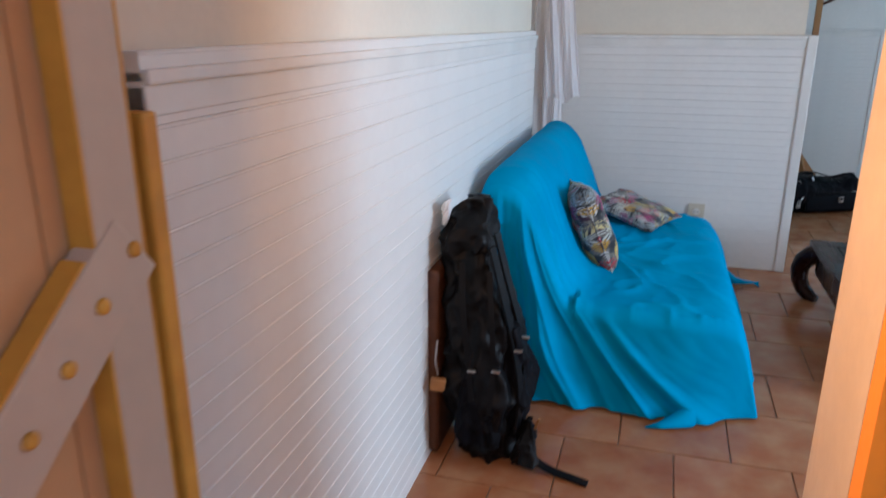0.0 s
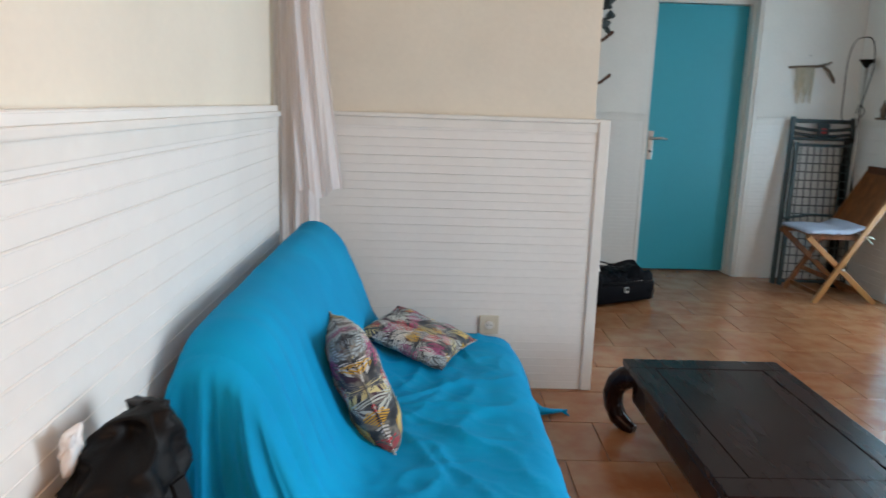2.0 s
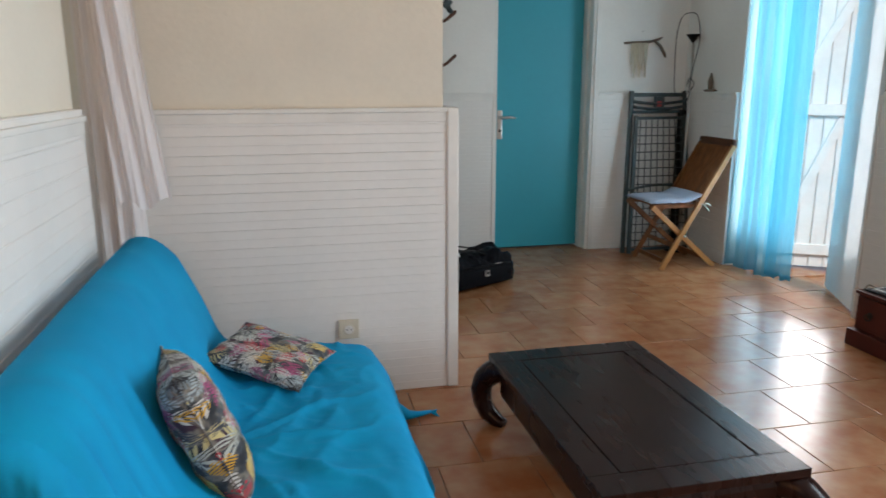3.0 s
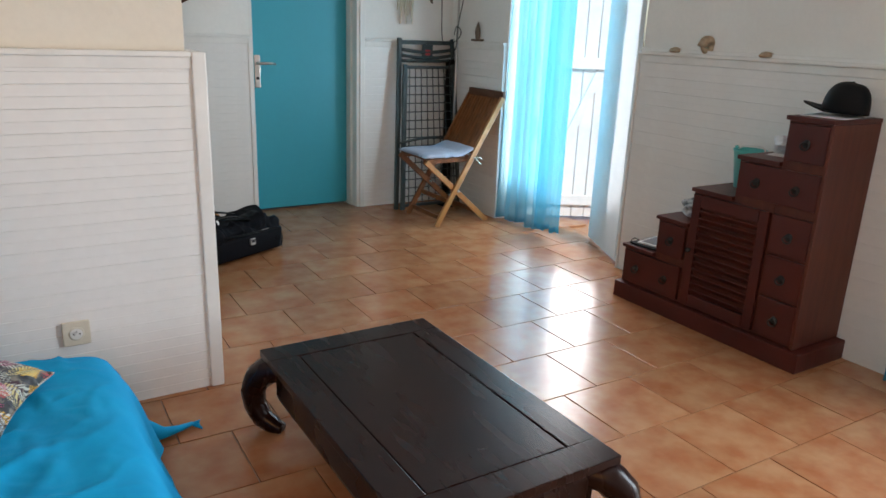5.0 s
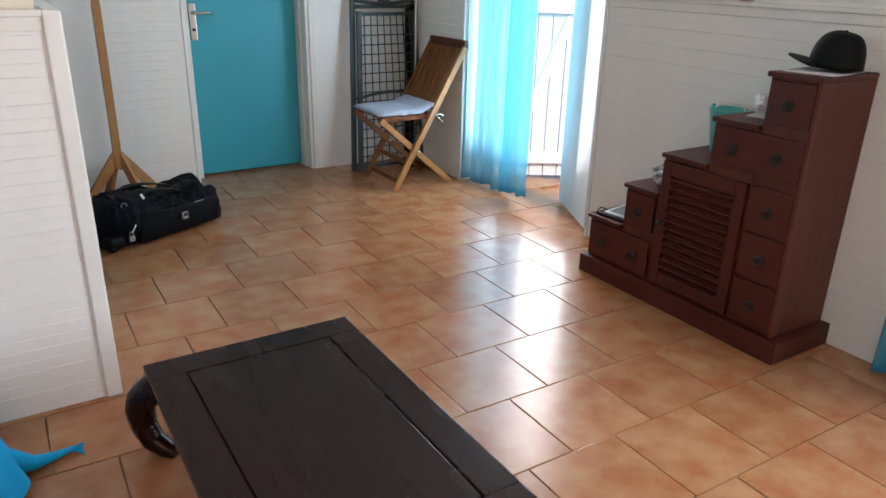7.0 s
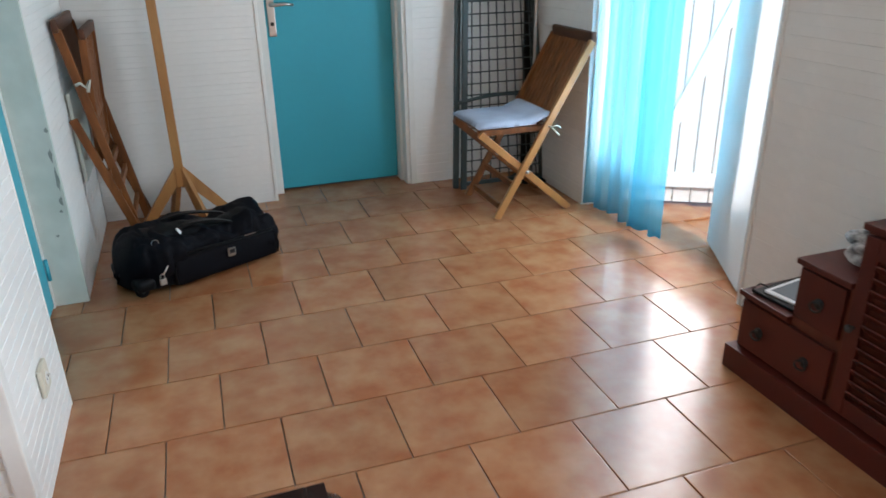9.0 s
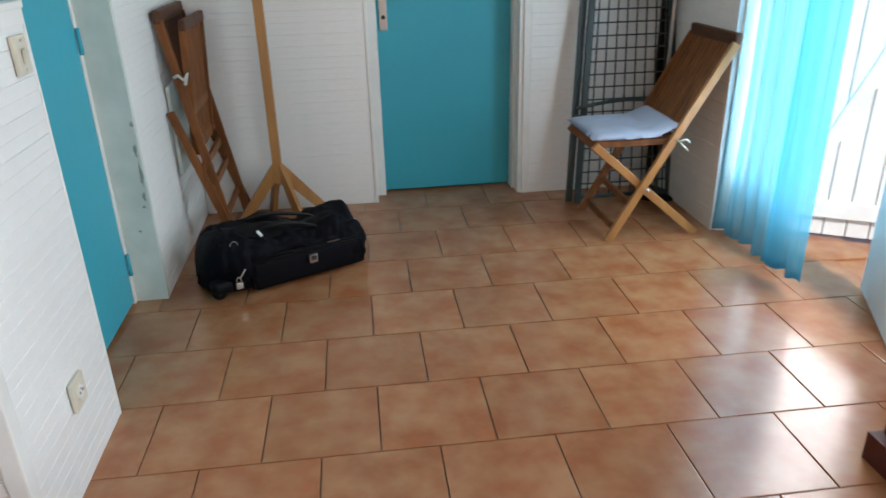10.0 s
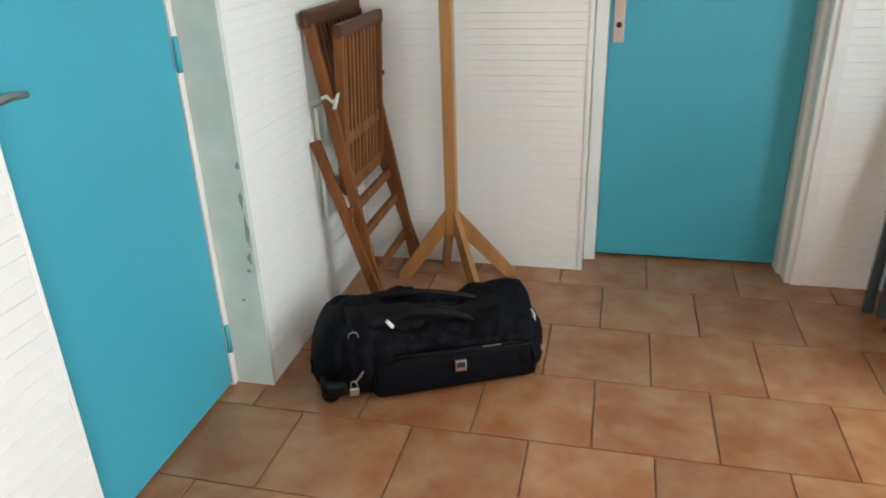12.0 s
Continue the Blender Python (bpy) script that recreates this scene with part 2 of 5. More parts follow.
M_RED = mat("red_badge", (0.45, 0.03, 0.03), 0.5, bump=0)
M_BROWN = mat("brown_tag", (0.35, 0.15, 0.04), 0.6, scale=30, amount=0.6, bump=0.2)
M_FLORAL = mat("black_white_print", (0.02, 0.02, 0.025), 0.8, other=(0.6, 0.6, 0.6), scale=34, amount=0.2, fine=100, bump=0.2)

# ---- building helpers ----


def part(name, bm, material, parent=None, label="", smooth=False):
    """Links a bmesh as one mesh object, under a thing or a part where one is given."""
    me = bpy.data.meshes.new(name)
    bm.normal_update()
    bm.to_mesh(me)
    bm.free()
    me.materials.append(material)
    if smooth:
        for p in me.polygons:
            p.use_smooth = True
    ob = new(name, me)
    if parent is not None:
        ob.parent = parent
        ob.matrix_parent_inverse = Matrix.Identity(4)
    if label:
        ob["label"] = label
    return ob


def thing(name, m, label, category, group="", kind=""):
    ob = new(name)
    ob.empty_display_size = 0.05
    ob.matrix_world = m
    return tagged(ob, label, category, group, kind)


def add_box(bm, x0, x1, y0, y1, z0, z1, bevel=0.0, m=None):
    t = Matrix.LocRotScale(((x0 + x1) / 2, (y0 + y1) / 2, (z0 + z1) / 2), None, (abs(x1 - x0), abs(y1 - y0), abs(z1 - z0)))
    if bevel:
        b2 = bmesh.new()
        bmesh.ops.create_cube(b2, size=1, matrix=t)
        bmesh.ops.bevel(b2, geom=b2.edges[:], offset=bevel, segments=2, profile=0.6, affect="EDGES")
        join(bm, b2, m)
    else:
        bmesh.ops.create_cube(bm, size=1, matrix=(m @ t) if m else t)
    return bm


def join(bm, b2, m=None):
    vs = [bm.verts.new((m @ v.co) if m else v.co) for v in b2.verts]
    b2.verts.index_update()
    for f in b2.faces:
        bm.faces.new([vs[v.index] for v in f.verts])
    b2.free()


def box(x0, x1, y0, y1, z0, z1, bevel=0.0, m=None):
    return add_box(bmesh.new(), x0, x1, y0, y1, z0, z1, bevel, m)


def beam(p, q, w, h, bevel=0.003, up=(0, 0, 1), bm=None):
    """A rectangular bar from p to q: w across, h along the second way."""
    p, q = Vector(p), Vector(q)
    d = (q - p)
    side = d.cross(Vector(up))
    if side.length < 1e-5:
        side = Vector((1, 0, 0))
    side.normalize()
    top = side.cross(d).normalized()
    m = Matrix.Translation((p + q) / 2) @ Matrix((side, top, d.normalized())).transposed().to_4x4()
    return add_box(bm or bmesh.new(), -w / 2, w / 2, -h / 2, h / 2, -d.length / 2, d.length / 2, bevel, m)


def tube(points, radius, sides=8, bm=None, closed=False):
    """A round bar along the points; radius may be a list."""
    bm = bm or bmesh.new()
    pts = [Vector(p) for p in points]
    n = len(pts)
    rad = radius if isinstance(radius, (list, tuple)) else [radius] * n
    rings, ref = [], None
    for i, p in enumerate(pts):
        a, b = pts[i - 1 if (i or closed) else 0], pts[(i + 1) % n if (i < n - 1 or closed) else i]
        d = (b - a).normalized()
        if ref is None:
            ref = d.orthogonal().normalized()
        ref = (ref - d * ref.dot(d)).normalized()
        o = d.cross(ref)
        rings.append([bm.verts.new(p + (ref * math.cos(2 * math.pi * k / sides) + o * math.sin(2 * math.pi * k / sides)) * rad[i]) for k in range(sides)])
    for i in range(n if closed else n - 1):
        r, s = rings[i], rings[(i + 1) % n]
        for k in range(sides):
            bm.faces.new((r[k], r[(k + 1) % sides], s[(k + 1) % sides], s[k]))
    if not closed:
        bm.faces.new(rings[0][::-1])
        bm.faces.new(rings[-1])
    return bm


def prism(outline, depth, bm=None, m=None):
    """An outline in x and z made solid along y from 0 to depth."""
    bm = bm or bmesh.new()
    a = [bm.verts.new((x, 0, z)) for x, z in outline]
    b = [bm.verts.new((x, depth, z)) for x, z in outline]
    k = len(a)
    bm.faces.new(a)
    bm.faces.new(b[::-1])
    for i in range(k):
        bm.faces.new((a[i], b[i], b[(i + 1) % k], a[(i + 1) % k]))
    if m:
        bmesh.ops.transform(bm, matrix=m, verts=bm.verts)
    bmesh.ops.recalc_face_normals(bm, faces=bm.faces)
    return bm


def lathe(profile, sides=24, bm=None, m=None):
    bm = bm or bmesh.new()
    rings = [[bm.verts.new((r * math.cos(2 * math.pi * k / sides), r * math.sin(2 * math.pi * k / sides), z)) for k in range(sides)] for r, z in profile]
    for r, s in zip(rings, rings[1:]):
        for k in range(sides):
            bm.faces.new((r[k], r[(k + 1) % sides], s[(k + 1) % sides], s[k]))
    bm.faces.new(rings[0][::-1])
    bm.faces.new(rings[-1])
    if m:
        bmesh.ops.transform(bm, matrix=m, verts=bm.verts)
    return bm


def grid(nu, nv, f, bm=None, loop=False):
    """A sheet of nu by nv points f(u, v), u and v from 0 to 1."""
    bm = bm or bmesh.new()
    vs = [[bm.verts.new(f(i / (nu - 1), j / (nv - 1))) for j in range(nv)] for i in range(nu)]
    for i in range(nu - 1):
        for j in range(nv - 1):
            bm.faces.new((vs[i][j], vs[i + 1][j], vs[i + 1][j + 1], vs[i][j + 1]))
    return bm


def thicken(bm, t):
    bmesh.ops.recalc_face_normals(bm, faces=bm.faces)
    bmesh.ops.solidify(bm, geom=bm.faces[:], thickness=t)
    return bm


def rumple(bm, size, scale, seed=0.0):
    bm.normal_update()
    for v in bm.verts:
        v.co += v.normal * size * noise.noise(v.co * scale + Vector((seed, seed * 1.7, 0)))
    return bm


def lerp_profile(stops, t):
    """The point at t of a line of points (t, x, z)."""
    for a, b in zip(stops, stops[1:]):
        if t <= b[0]:
            k = (t - a[0]) / (b[0] - a[0])
            return [a[i] + (b[i] - a[i]) * k for i in range(1, len(a))]
    return list(stops[-1][1:])


# ---- the rooms ----
XL, XR, YB, RAIL = -0.30, 3.42, 6.693, 1.205
CEIL = 2.5


def structure(name, bm, material, label, category, parent=None):
    ob = part(name, bm, material, parent)
    return tagged(ob, label, category, kind="structure")


# floor slab under the tiles; the tiles come last in the file
floor = structure("floor", box(-0.55, 3.66, 1.03, 7.05, -0.15, -0.006), M_GROUT, "terracotta tiled floor with dark grout joints", "floor")
ground = structure("ground", box(-300, 300, -300, 300, -0.4, -0.16), M_GROUND, "dry sandy ground round the house", "ground")

# left wall, with a niche at its far end
wl = structure("wall_west", box(-0.55, -0.325, 0.9, 3.89, -0.1, CEIL), M_CREAM, "cream plaster wall above white panelling", "wall")
structure("wall_west_niche", box(-0.75, -0.552, 3.60, 4.55, -0.1, CEIL), M_CREAM, "cream plaster back of the window niche", "wall")
# block with the room behind the first door
wp = structure("wall_partition", box(-0.55, 0.945, 4.372, 4.50, -0.1, CEIL), M_CREAM, "cream plaster partition wall above white panelling", "wall")
wc = structure("wall_passage", box(0.80, 0.945, 4.502, 4.946, -0.1, CEIL), M_WHITE, "white plaster wall of the passage", "wall")
structure("wall_passage_lintel", box(0.80, 0.945, 4.948, 5.718, 2.12, CEIL), M_WHITE, "white plaster above the turquoise door", "wall")
wk = structure("wall_corner", box(0.72, 0.945, 5.72, 6.90, -0.1, CEIL), M_WHITE, "white plaster wall behind folded chairs", "wall")
# back wall with its door
wb = structure("wall_north", box(0.947, 1.871, 6.718, 6.90, -0.1, CEIL), M_WHITE, "white plaster back wall above panelling", "wall")
structure("wall_north_lintel", box(1.873, 2.663, 6.718, 6.90, 2.10, CEIL), M_WHITE, "white plaster above the back door", "wall")
wn2 = structure("wall_north_pier", box(2.665, 3.66, 6.718, 6.90, -0.1, CEIL), M_WHITE, "white plaster wall beside the back door", "wall")
structure("wall_store", box(1.5, 3.0, 7.3, 7.4, -0.1, CEIL), M_WHITE, "white wall behind the back door", "wall")
# right wall: far pier, terrace door, middle pier, terrace window, near pier
we1 = structure("wall_east_far", box(3.445, 3.62, 5.98, 6.716, -0.1, CEIL), M_WHITE, "white plaster pier beside the terrace door", "wall")
we2 = structure("wall_east_middle", box(3.445, 3.62, 2.98, 4.74, -0.1, CEIL), M_WHITE, "white plaster wall above panelling", "wall")
structure("wall_east_near", box(3.445, 3.62, 1.205, 1.45, -0.1, CEIL), M_WHITE, "white plaster pier", "wall")
structure("wall_east_lintel", box(3.445, 3.62, 4.742, 5.978, 2.12, CEIL), M_WHITE, "white plaster above the terrace door", "wall")
structure("wall_east_lintel_2", box(3.445, 3.62, 1.452, 2.978, 2.12, CEIL), M_WHITE, "white plaster above the terrace window", "wall")
# entrance wall: peach inside the reveal, orange outside
structure("wall_south", box(0.49, 3.66, 1.045, 1.20, -0.1, CEIL), M_PEACH, "peach plaster entrance wall and reveal", "wall")
structure("wall_south_front", box(0.49, 3.66, 1.01, 1.043, -0.16, 2.75), M_ORANGE, "orange rendered house front", "wall")
# added out of view: blocks window light from the west wall by the entrance
structure("shade_wall", box(0.68, 0.80, 1.202, 1.67, -0.1, CEIL), M_WHITE, "unseen white wall added to shade the near west wall", "wall")
structure("wall_south_lintel", box(-0.323, 0.488, 1.045, 1.20, 2.12, CEIL), M_PEACH, "peach plaster above the entrance", "wall")
structure("wall_south_front_2", box(-2.5, -0.36, 0.86, 0.898, -0.16, 2.75), M_ORANGE, "orange rendered house front", "wall")
structure("ceiling", box(-0.76, 3.66, 1.0, 7.4, CEIL, CEIL + 0.12), M_WHITE, "plain white ceiling", "ceiling")
# added roof, never in view, keeps direct sun out of the entrance
structure("added_shade_roof", box(-2.5, 0.75, -1.9, 1.0, 2.5, 2.6), M_WHITE, "unseen white roof added to keep sun off the entrance", "roof")
# assumed floor outside; its terracotta throws warm light at the entrance
structure("porch_floor", box(-2.5, 3.7, -2.2, 1.028, -0.15, -0.02), M_TILE, "unseen terracotta floor added outside for warm bounce", "floor")
structure("terrace_floor", box(3.66, 7.5, 0.5, 8.5, -0.15, -0.012), M_TILE, "terracotta terrace floor in the sun", "floor")


def wainscot(wall, name, p, q, out, z1=RAIL, z0=0.0, pitch=0.1, relief=1.8):
    """White panelling boards with a bead in the middle, from p to q at the wall's face, facing out; then a rail on top."""
    p, q, out = Vector((*p, 0)), Vector((*q, 0)), Vector((*out, 0))
    length = (q - p).length
    m = Matrix.Translation(p) @ Matrix(((q - p).normalized(), out, Vector((0, 0, 1)))).transposed().to_4x4()
    n = int(math.ceil((z1 - 0.045 - z0) / pitch))
    prof = [(0, 0), (0.025 - 0.0005 * relief, 0), (0.025, 0.0015), (0.025, 0.044), (0.025 + 0.0004 * relief, 0.0455), (0.025 + 0.0004 * relief, 0.0472), (0.025 - 0.0005 * relief, 0.049), (0.025, 0.0515), (0.025, 0.0935), (0.025 + 0.0005 * relief, 0.095), (0.025 + 0.0005 * relief, 0.0968), (0.025 - 0.0006 * relief, 0.0994), (0, 0.0994)]
    f = pitch / 0.1
    me = None
    for k in range(n):
        zb = z0 + k * pitch
        if me is None:
            bm = bmesh.new()
            a = [bm.verts.new((0, d, z * f)) for d, z in prof]
            b = [bm.verts.new((length, d, z * f)) for d, z in prof]
            for i in range(len(prof)):
                j = (i + 1) % len(prof)
                bm.faces.new((a[i], a[j], b[j], b[i]))
            bm.faces.new(a[::-1])
            bm.faces.new(b)
            bmesh.ops.recalc_face_normals(bm, faces=bm.faces)
            ob = part("board", bm, M_PVC, wall)
            me = ob.data
        else:
            ob = new("board", me)
            ob.parent = wall
        ob.matrix_local = m @ Matrix.Translation((0, 0, zb))
    rail = box(0, length, 0, 0.029, z1 - 0.05, z1 - 0.012, 0.003)
    add_box(rail, 0, length, 0, 0.037, z1 - 0.012, z1 + 0.006, 0.004)
    r = part("rail", rail, M_TRIM, wall, "white moulded dado rail")
    r.matrix_local = m


wainscot(wl, "west", (-0.325, 1.075), (-0.325, 3.89), (1, 0), pitch=0.088)
wainscot(wp, "partition", (-0.325, 4.372), (0.957, 4.372), (0, -1), pitch=0.074)
wainscot(wc, "passage", (0.963, 4.38), (0.963, 4.935), (1, 0), pitch=0.074)
wainscot(wk, "corner", (0.945, 5.735), (0.945, 6.69), (1, 0), z1=1.6, pitch=0.056, relief=1.2)
wainscot(wb, "north", (0.972, 6.718), (1.862, 6.718), (0, -1), z1=1.225, pitch=0.056, relief=1.2)
wainscot(wn2, "north_pier", (2.70, 6.718), (3.42, 6.718), (0, -1), z1=1.225, pitch=0.056, relief=0.9)
wainscot(we1, "east_far", (3.445, 5.99), (3.445, 6.69), (-1, 0), z1=1.235)
wainscot(we2, "east_middle", (3.445, 2.99), (3.445, 4.73), (-1, 0), z1=1.235, pitch=0.074, relief=0.6)
# corner posts and end caps of the panelling
for wall, b in ((wp, box(0.957, 1.004, 4.335, 4.379, 0, 1.21, 0.006)), (wc, box(0.947, 0.990, 4.935, 4.947, 0, 1.21, 0.003)), (wb, box(1.855, 1.873, 6.688, 6.72, 0, 1.23, 0.003)), (we2, box(3.412, 3.446, 4.729, 4.744, 0, 1.24, 0.003)), (wl, box(-0.326, -0.283, 1.048, 1.074, 0, 1.165, 0.005)), (wn2, box(2.661, 2.70, 6.688, 6.72, 0, 2.3, 0.003))):
    # the west end board's ochre stands for orange light falling on it
    part("corner_trim", b, M_WARM_LIT if wall is wl else M_TRIM, wall, "end board coloured as lit by orange bounce" if wall is wl else "white corner bead")


def door(name, m, w, h, label, lever_x, hinge_x, hinges, lever_side=1):
    """A flush door leaf in the x-z plane, facing -y, with its handle plate and hinges."""
    d = thing(name, m, label, "door", kind="structure")
    part("leaf", box(0, w, 0, 0.04, 0.016, h, 0.003), M_DOOR, d)
    hd = part("door_handle", box(lever_x - 0.02, lever_x + 0.02, -0.008, 0.0, 0.88, 1.10, 0.004), M_STEEL, d, "brushed steel handle plate")
    k = lever_side
    tb = tube([(lever_x, -0.005, 1.045), (lever_x, -0.05, 1.045), (lever_x + 0.02 * k, -0.055, 1.045), (lever_x + 0.07 * k, -0.055, 1.048), (lever_x + 0.115 * k, -0.05, 1.042)], [0.010, 0.010, 0.010, 0.009, 0.007], 10)
    part("lever", tb, M_STEEL, hd, smooth=True)
    part("keyhole", lathe([(0.011, 0), (0.011, 0.002)], 12, m=pose(lever_x, -0.0085, 0.945, 90)), M_HOLE, hd)
    for z in hinges:
        part("hinge", tube([(hinge_x, -0.008, z - 0.045), (hinge_x, -0.008, z - 0.002), (hinge_x, -0.008, z + 0.002), (hinge_x, -0.008, z + 0.045)], 0.008, 10), M_DOOR, d, "turquoise painted hinge", True)
    return d


# the back door in its white frame
door("door_1", pose(1.923, 6.845, 0), 0.701, 2.04, "closed turquoise flush door in white frame", 0.035, 0.69, ())
fb = structure("door_frame_1", box(1.874, 1.921, 6.80, 6.90, 0, 2.09, 0.004), M_TRIM, "white painted wooden door frame", "door frame")
part("jamb", box(2.626, 2.663, 6.78, 6.90, 0, 2.09, 0.004), M_TRIM, fb)
part("head", box(1.921, 2.626, 6.80, 6.90, 2.045, 2.09, 0.004), M_TRIM, fb)
part("architrave", box(2.640, 2.664, 6.70, 6.779, 0, 2.14, 0.003), M_TRIM, fb)
part("architrave", box(1.873, 2.664, 6.70, 6.717, 2.09, 2.14, 0.003), M_TRIM, fb)
# the passage door, facing the passage
door("door_2", pose(0.845, 4.953, 0, 0, 0, 90), 0.735, 2.04, "closed turquoise flush door at the passage", 0.06, 0.742, (0.17, 1.02, 1.85))
fa = structure("door_frame_2", box(0.80, 0.848, 5.694, 5.719, 0, 2.09, 0.003), M_TRIM, "white painted wooden door frame", "door frame")
part("head", box(0.80, 0.848, 4.95, 5.693, 2.05, 2.09, 0.003), M_TRIM, fa)
part("reveal", box(0.849, 0.972, 5.7145, 5.7345, 0, 2.118, 0.002), M_JAMB, fa, "scuffed pale green reveal")

# bare patches where the reveal's paint has chipped
for cy, cz, ch in ((0.957, 0.62, 0.05), (0.960, 0.53, 0.09), (0.956, 0.44, 0.035), (0.948, 0.40, 0.012), (0.915, 0.30, 0.01), (0.962, 0.72, 0.02)):
    chip = bmesh.new()
    ring = [chip.verts.new((cy + 0.006 * math.cos(a) * (1 + 0.4 * math.sin(3 * a + cz * 40)), 5.7138, cz + ch / 2 * math.sin(a) * (1 + 0.25 * math.cos(5 * a)))) for a in [i * math.pi / 7 for i in range(14)]]
    chip.faces.new(ring)
    thick = bmesh.ops.extrude_face_region(chip, geom=chip.faces[:])
    bmesh.ops.translate(chip, vec=(0, 0.001, 0), verts=[v for v in thick["geom"] if isinstance(v, bmesh.types.BMVert)])
    bmesh.ops.recalc_face_normals(chip, faces=chip.faces)
    part("paint_chip", chip, M_CHIP, fa, "chipped grey patch")

# ---- sofa with its throw ----
SOFA_Y0, SOFA_Y1 = 2.61, 4.04
PROFILE = [(0.0, -0.275, 0.02), (0.16, -0.285, 0.60), (0.22, -0.275, 0.74), (0.27, -0.235, 0.795), (0.32, -0.155, 0.797), (0.37, -0.085, 0.735), (0.46, -0.012, 0.56), (0.53, 0.04, 0.43), (0.58, 0.10, 0.375), (0.70, 0.32, 0.362), (0.80, 0.52, 0.352), (0.84, 0.58, 0.335), (0.87, 0.612, 0.30), (0.92, 0.655, 0.18), (1.0, 0.70, 0.012)]


def sofa():
    s = thing("sofa", pose(0.2, 3.4, 0), "low two-seat sofa under a turquoise throw against white panelling", "sofa")
    inv = Matrix.Translation((-0.2, -3.4, 0))

    def prof(u):
        # rounded by averaging neighbours
        acc = Vector((0, 0))
        for d in (-0.02, -0.01, 0, 0.01, 0.02):
            acc += Vector(lerp_profile(PROFILE, min(1, max(0, u + d))))
        return acc / 5

    def ease(t):
        t = min(1, max(0, t))
        return t * t * (3 - 2 * t)

    def top(u, v):
        x, z = prof(u)
        # the near edge turns away towards the front corner
        y_near = SOFA_Y0 + 0.045 + 0.075 * ease((x - 0.38) / 0.34)
        y = y_near + (SOFA_Y1 - y_near) * v
        k0 = max(0, 1 - (y - SOFA_Y0) / 0.17)
        if u < 0.56:
            z -= 0.085 * k0 ** 2.2 * min(1, z / 0.5)
        w = 0.011 * noise.noise(Vector((x * 5, y * 3.2, z * 5))) + 0.003 * noise.noise(Vector((x * 14, y * 9, 3)))
        fold = 0.0
        if u > 0.84:
            k = (u - 0.84) / 0.16
            fold = k * (0.010 * math.sin(y * 19 + 2 * math.sin(y * 5)) + 0.006 * math.sin(y * 43 + 1))
        seat = math.exp(-((u - 0.70) / 0.13) ** 2)
        # creases fan out over the seat from where the cushion presses on it
        fx, fy = x - 0.10, y - 3.30
        ang, rad = math.atan2(fy, fx), math.hypot(fx, fy)
        fan = (1 - abs(math.sin(ang * 5.5 + 1.6 * noise.noise(Vector((x * 4, y * 4, 1)))))) ** 3 * math.exp(-((rad - 0.28) / 0.22) ** 2)
        r1 = 1 - abs(noise.noise(Vector((x * 5 + y * 3.2, y * 4.5 - x * 4, 8.0))))
        r2 = 1 - abs(noise.noise(Vector((x * 9 - y * 2.5, y * 8 + x * 3, 4.0))))
        r3 = 1 - abs(noise.noise(Vector((x * 17 + y * 9, y * 15 - x * 12, 2.0))))
        crease = seat * (0.017 * fan + 0.012 * r1 ** 9 + 0.006 * r2 ** 9 + 0.003 * r3 ** 7 - 0.006)
        # gathers that run down the back's front and over its near shoulder
        near_k = math.exp(-(y - SOFA_Y0) / 0.16)
        back = math.exp(-((u - 0.44) / 0.11) ** 2)
        pleat = near_k * back * 0.011 * math.sin((y - SOFA_Y0) * 74 - u * 9 + 1.2 * math.sin(u * 14))
        crease += pleat * 0.7
        z2 = z + (w + crease) * (1 if 0.2 < u < 0.88 else 0.3)
        return (x + fold + pleat * 0.8 + (w if u > 0.6 else 0.3 * w), y, max(0.012, z2))

    bm = grid(150, 200, top)

    def near(u, v):
        # the near end rolls over its edge and hangs; its folds sweep from the shoulder down to the front foot
        x, y, z = top(u, 0)
        d = z * v ** 1.3
        r = 0.05
        roll = math.sqrt(max(0, 2 * r * d - d * d)) if d < r else r
        zc = z - d
        h = (0.80 - zc) / 0.80
        x0 = (x - 0.53 * h * h) / (1 + 2.4 * h * h)
        n0 = noise.noise(Vector((x0 * 14, zc * 2.2, 1)))
        hang = min(1, d / 0.16)
        m = 1 - ease((x0 + 0.035) / 0.09)
        ridge = (1 - abs(math.sin(x0 * 50 + 0.7 * math.sin(x0 * 23) + 0.9 * n0))) ** 1.7
        small = (1 - abs(math.sin(x0 * 118 + 2 * n0 + 1))) ** 2
        out = hang * (m * (0.046 * ridge * (0.75 + 0.6 * n0) + 0.012 * small) + 0.012 * noise.noise(Vector((x * 5, zc * 5, 7))) + 0.006 * abs(noise.noise(Vector((x * 14 + zc * 9, zc * 11, 3)))))
        hem = 0.022 * ease(1 - zc / 0.10) * (0.5 + noise.noise(Vector((x * 9, 2, 5))))
        return (x + 0.012 * hang * ease((x - 0.3) / 0.3), y - roll - out - hem, max(0.012, zc))

    b2 = grid(240, 54, near)
    join(bm, b2)

    def far(u, v):
        x, y, z = top(u, 1)
        drop = z * v
        return (x + 0.02 * v * math.sin(x * 30), y + 0.03 * math.sin(min(1, v * 6) * math.pi / 2) + 0.015 * v * math.sin(x * 40), max(0.012, z - drop))

    b3 = grid(60, 16, far)
    join(bm, b3)
    bmesh.ops.remove_doubles(bm, verts=bm.verts, dist=0.0015)
    bmesh.ops.transform(bm, matrix=inv, verts=bm.verts)
    bmesh.ops.recalc_face_normals(bm, faces=bm.faces)
    part("throw", bm, M_THROW, s, "turquoise cotton throw in soft folds", True)
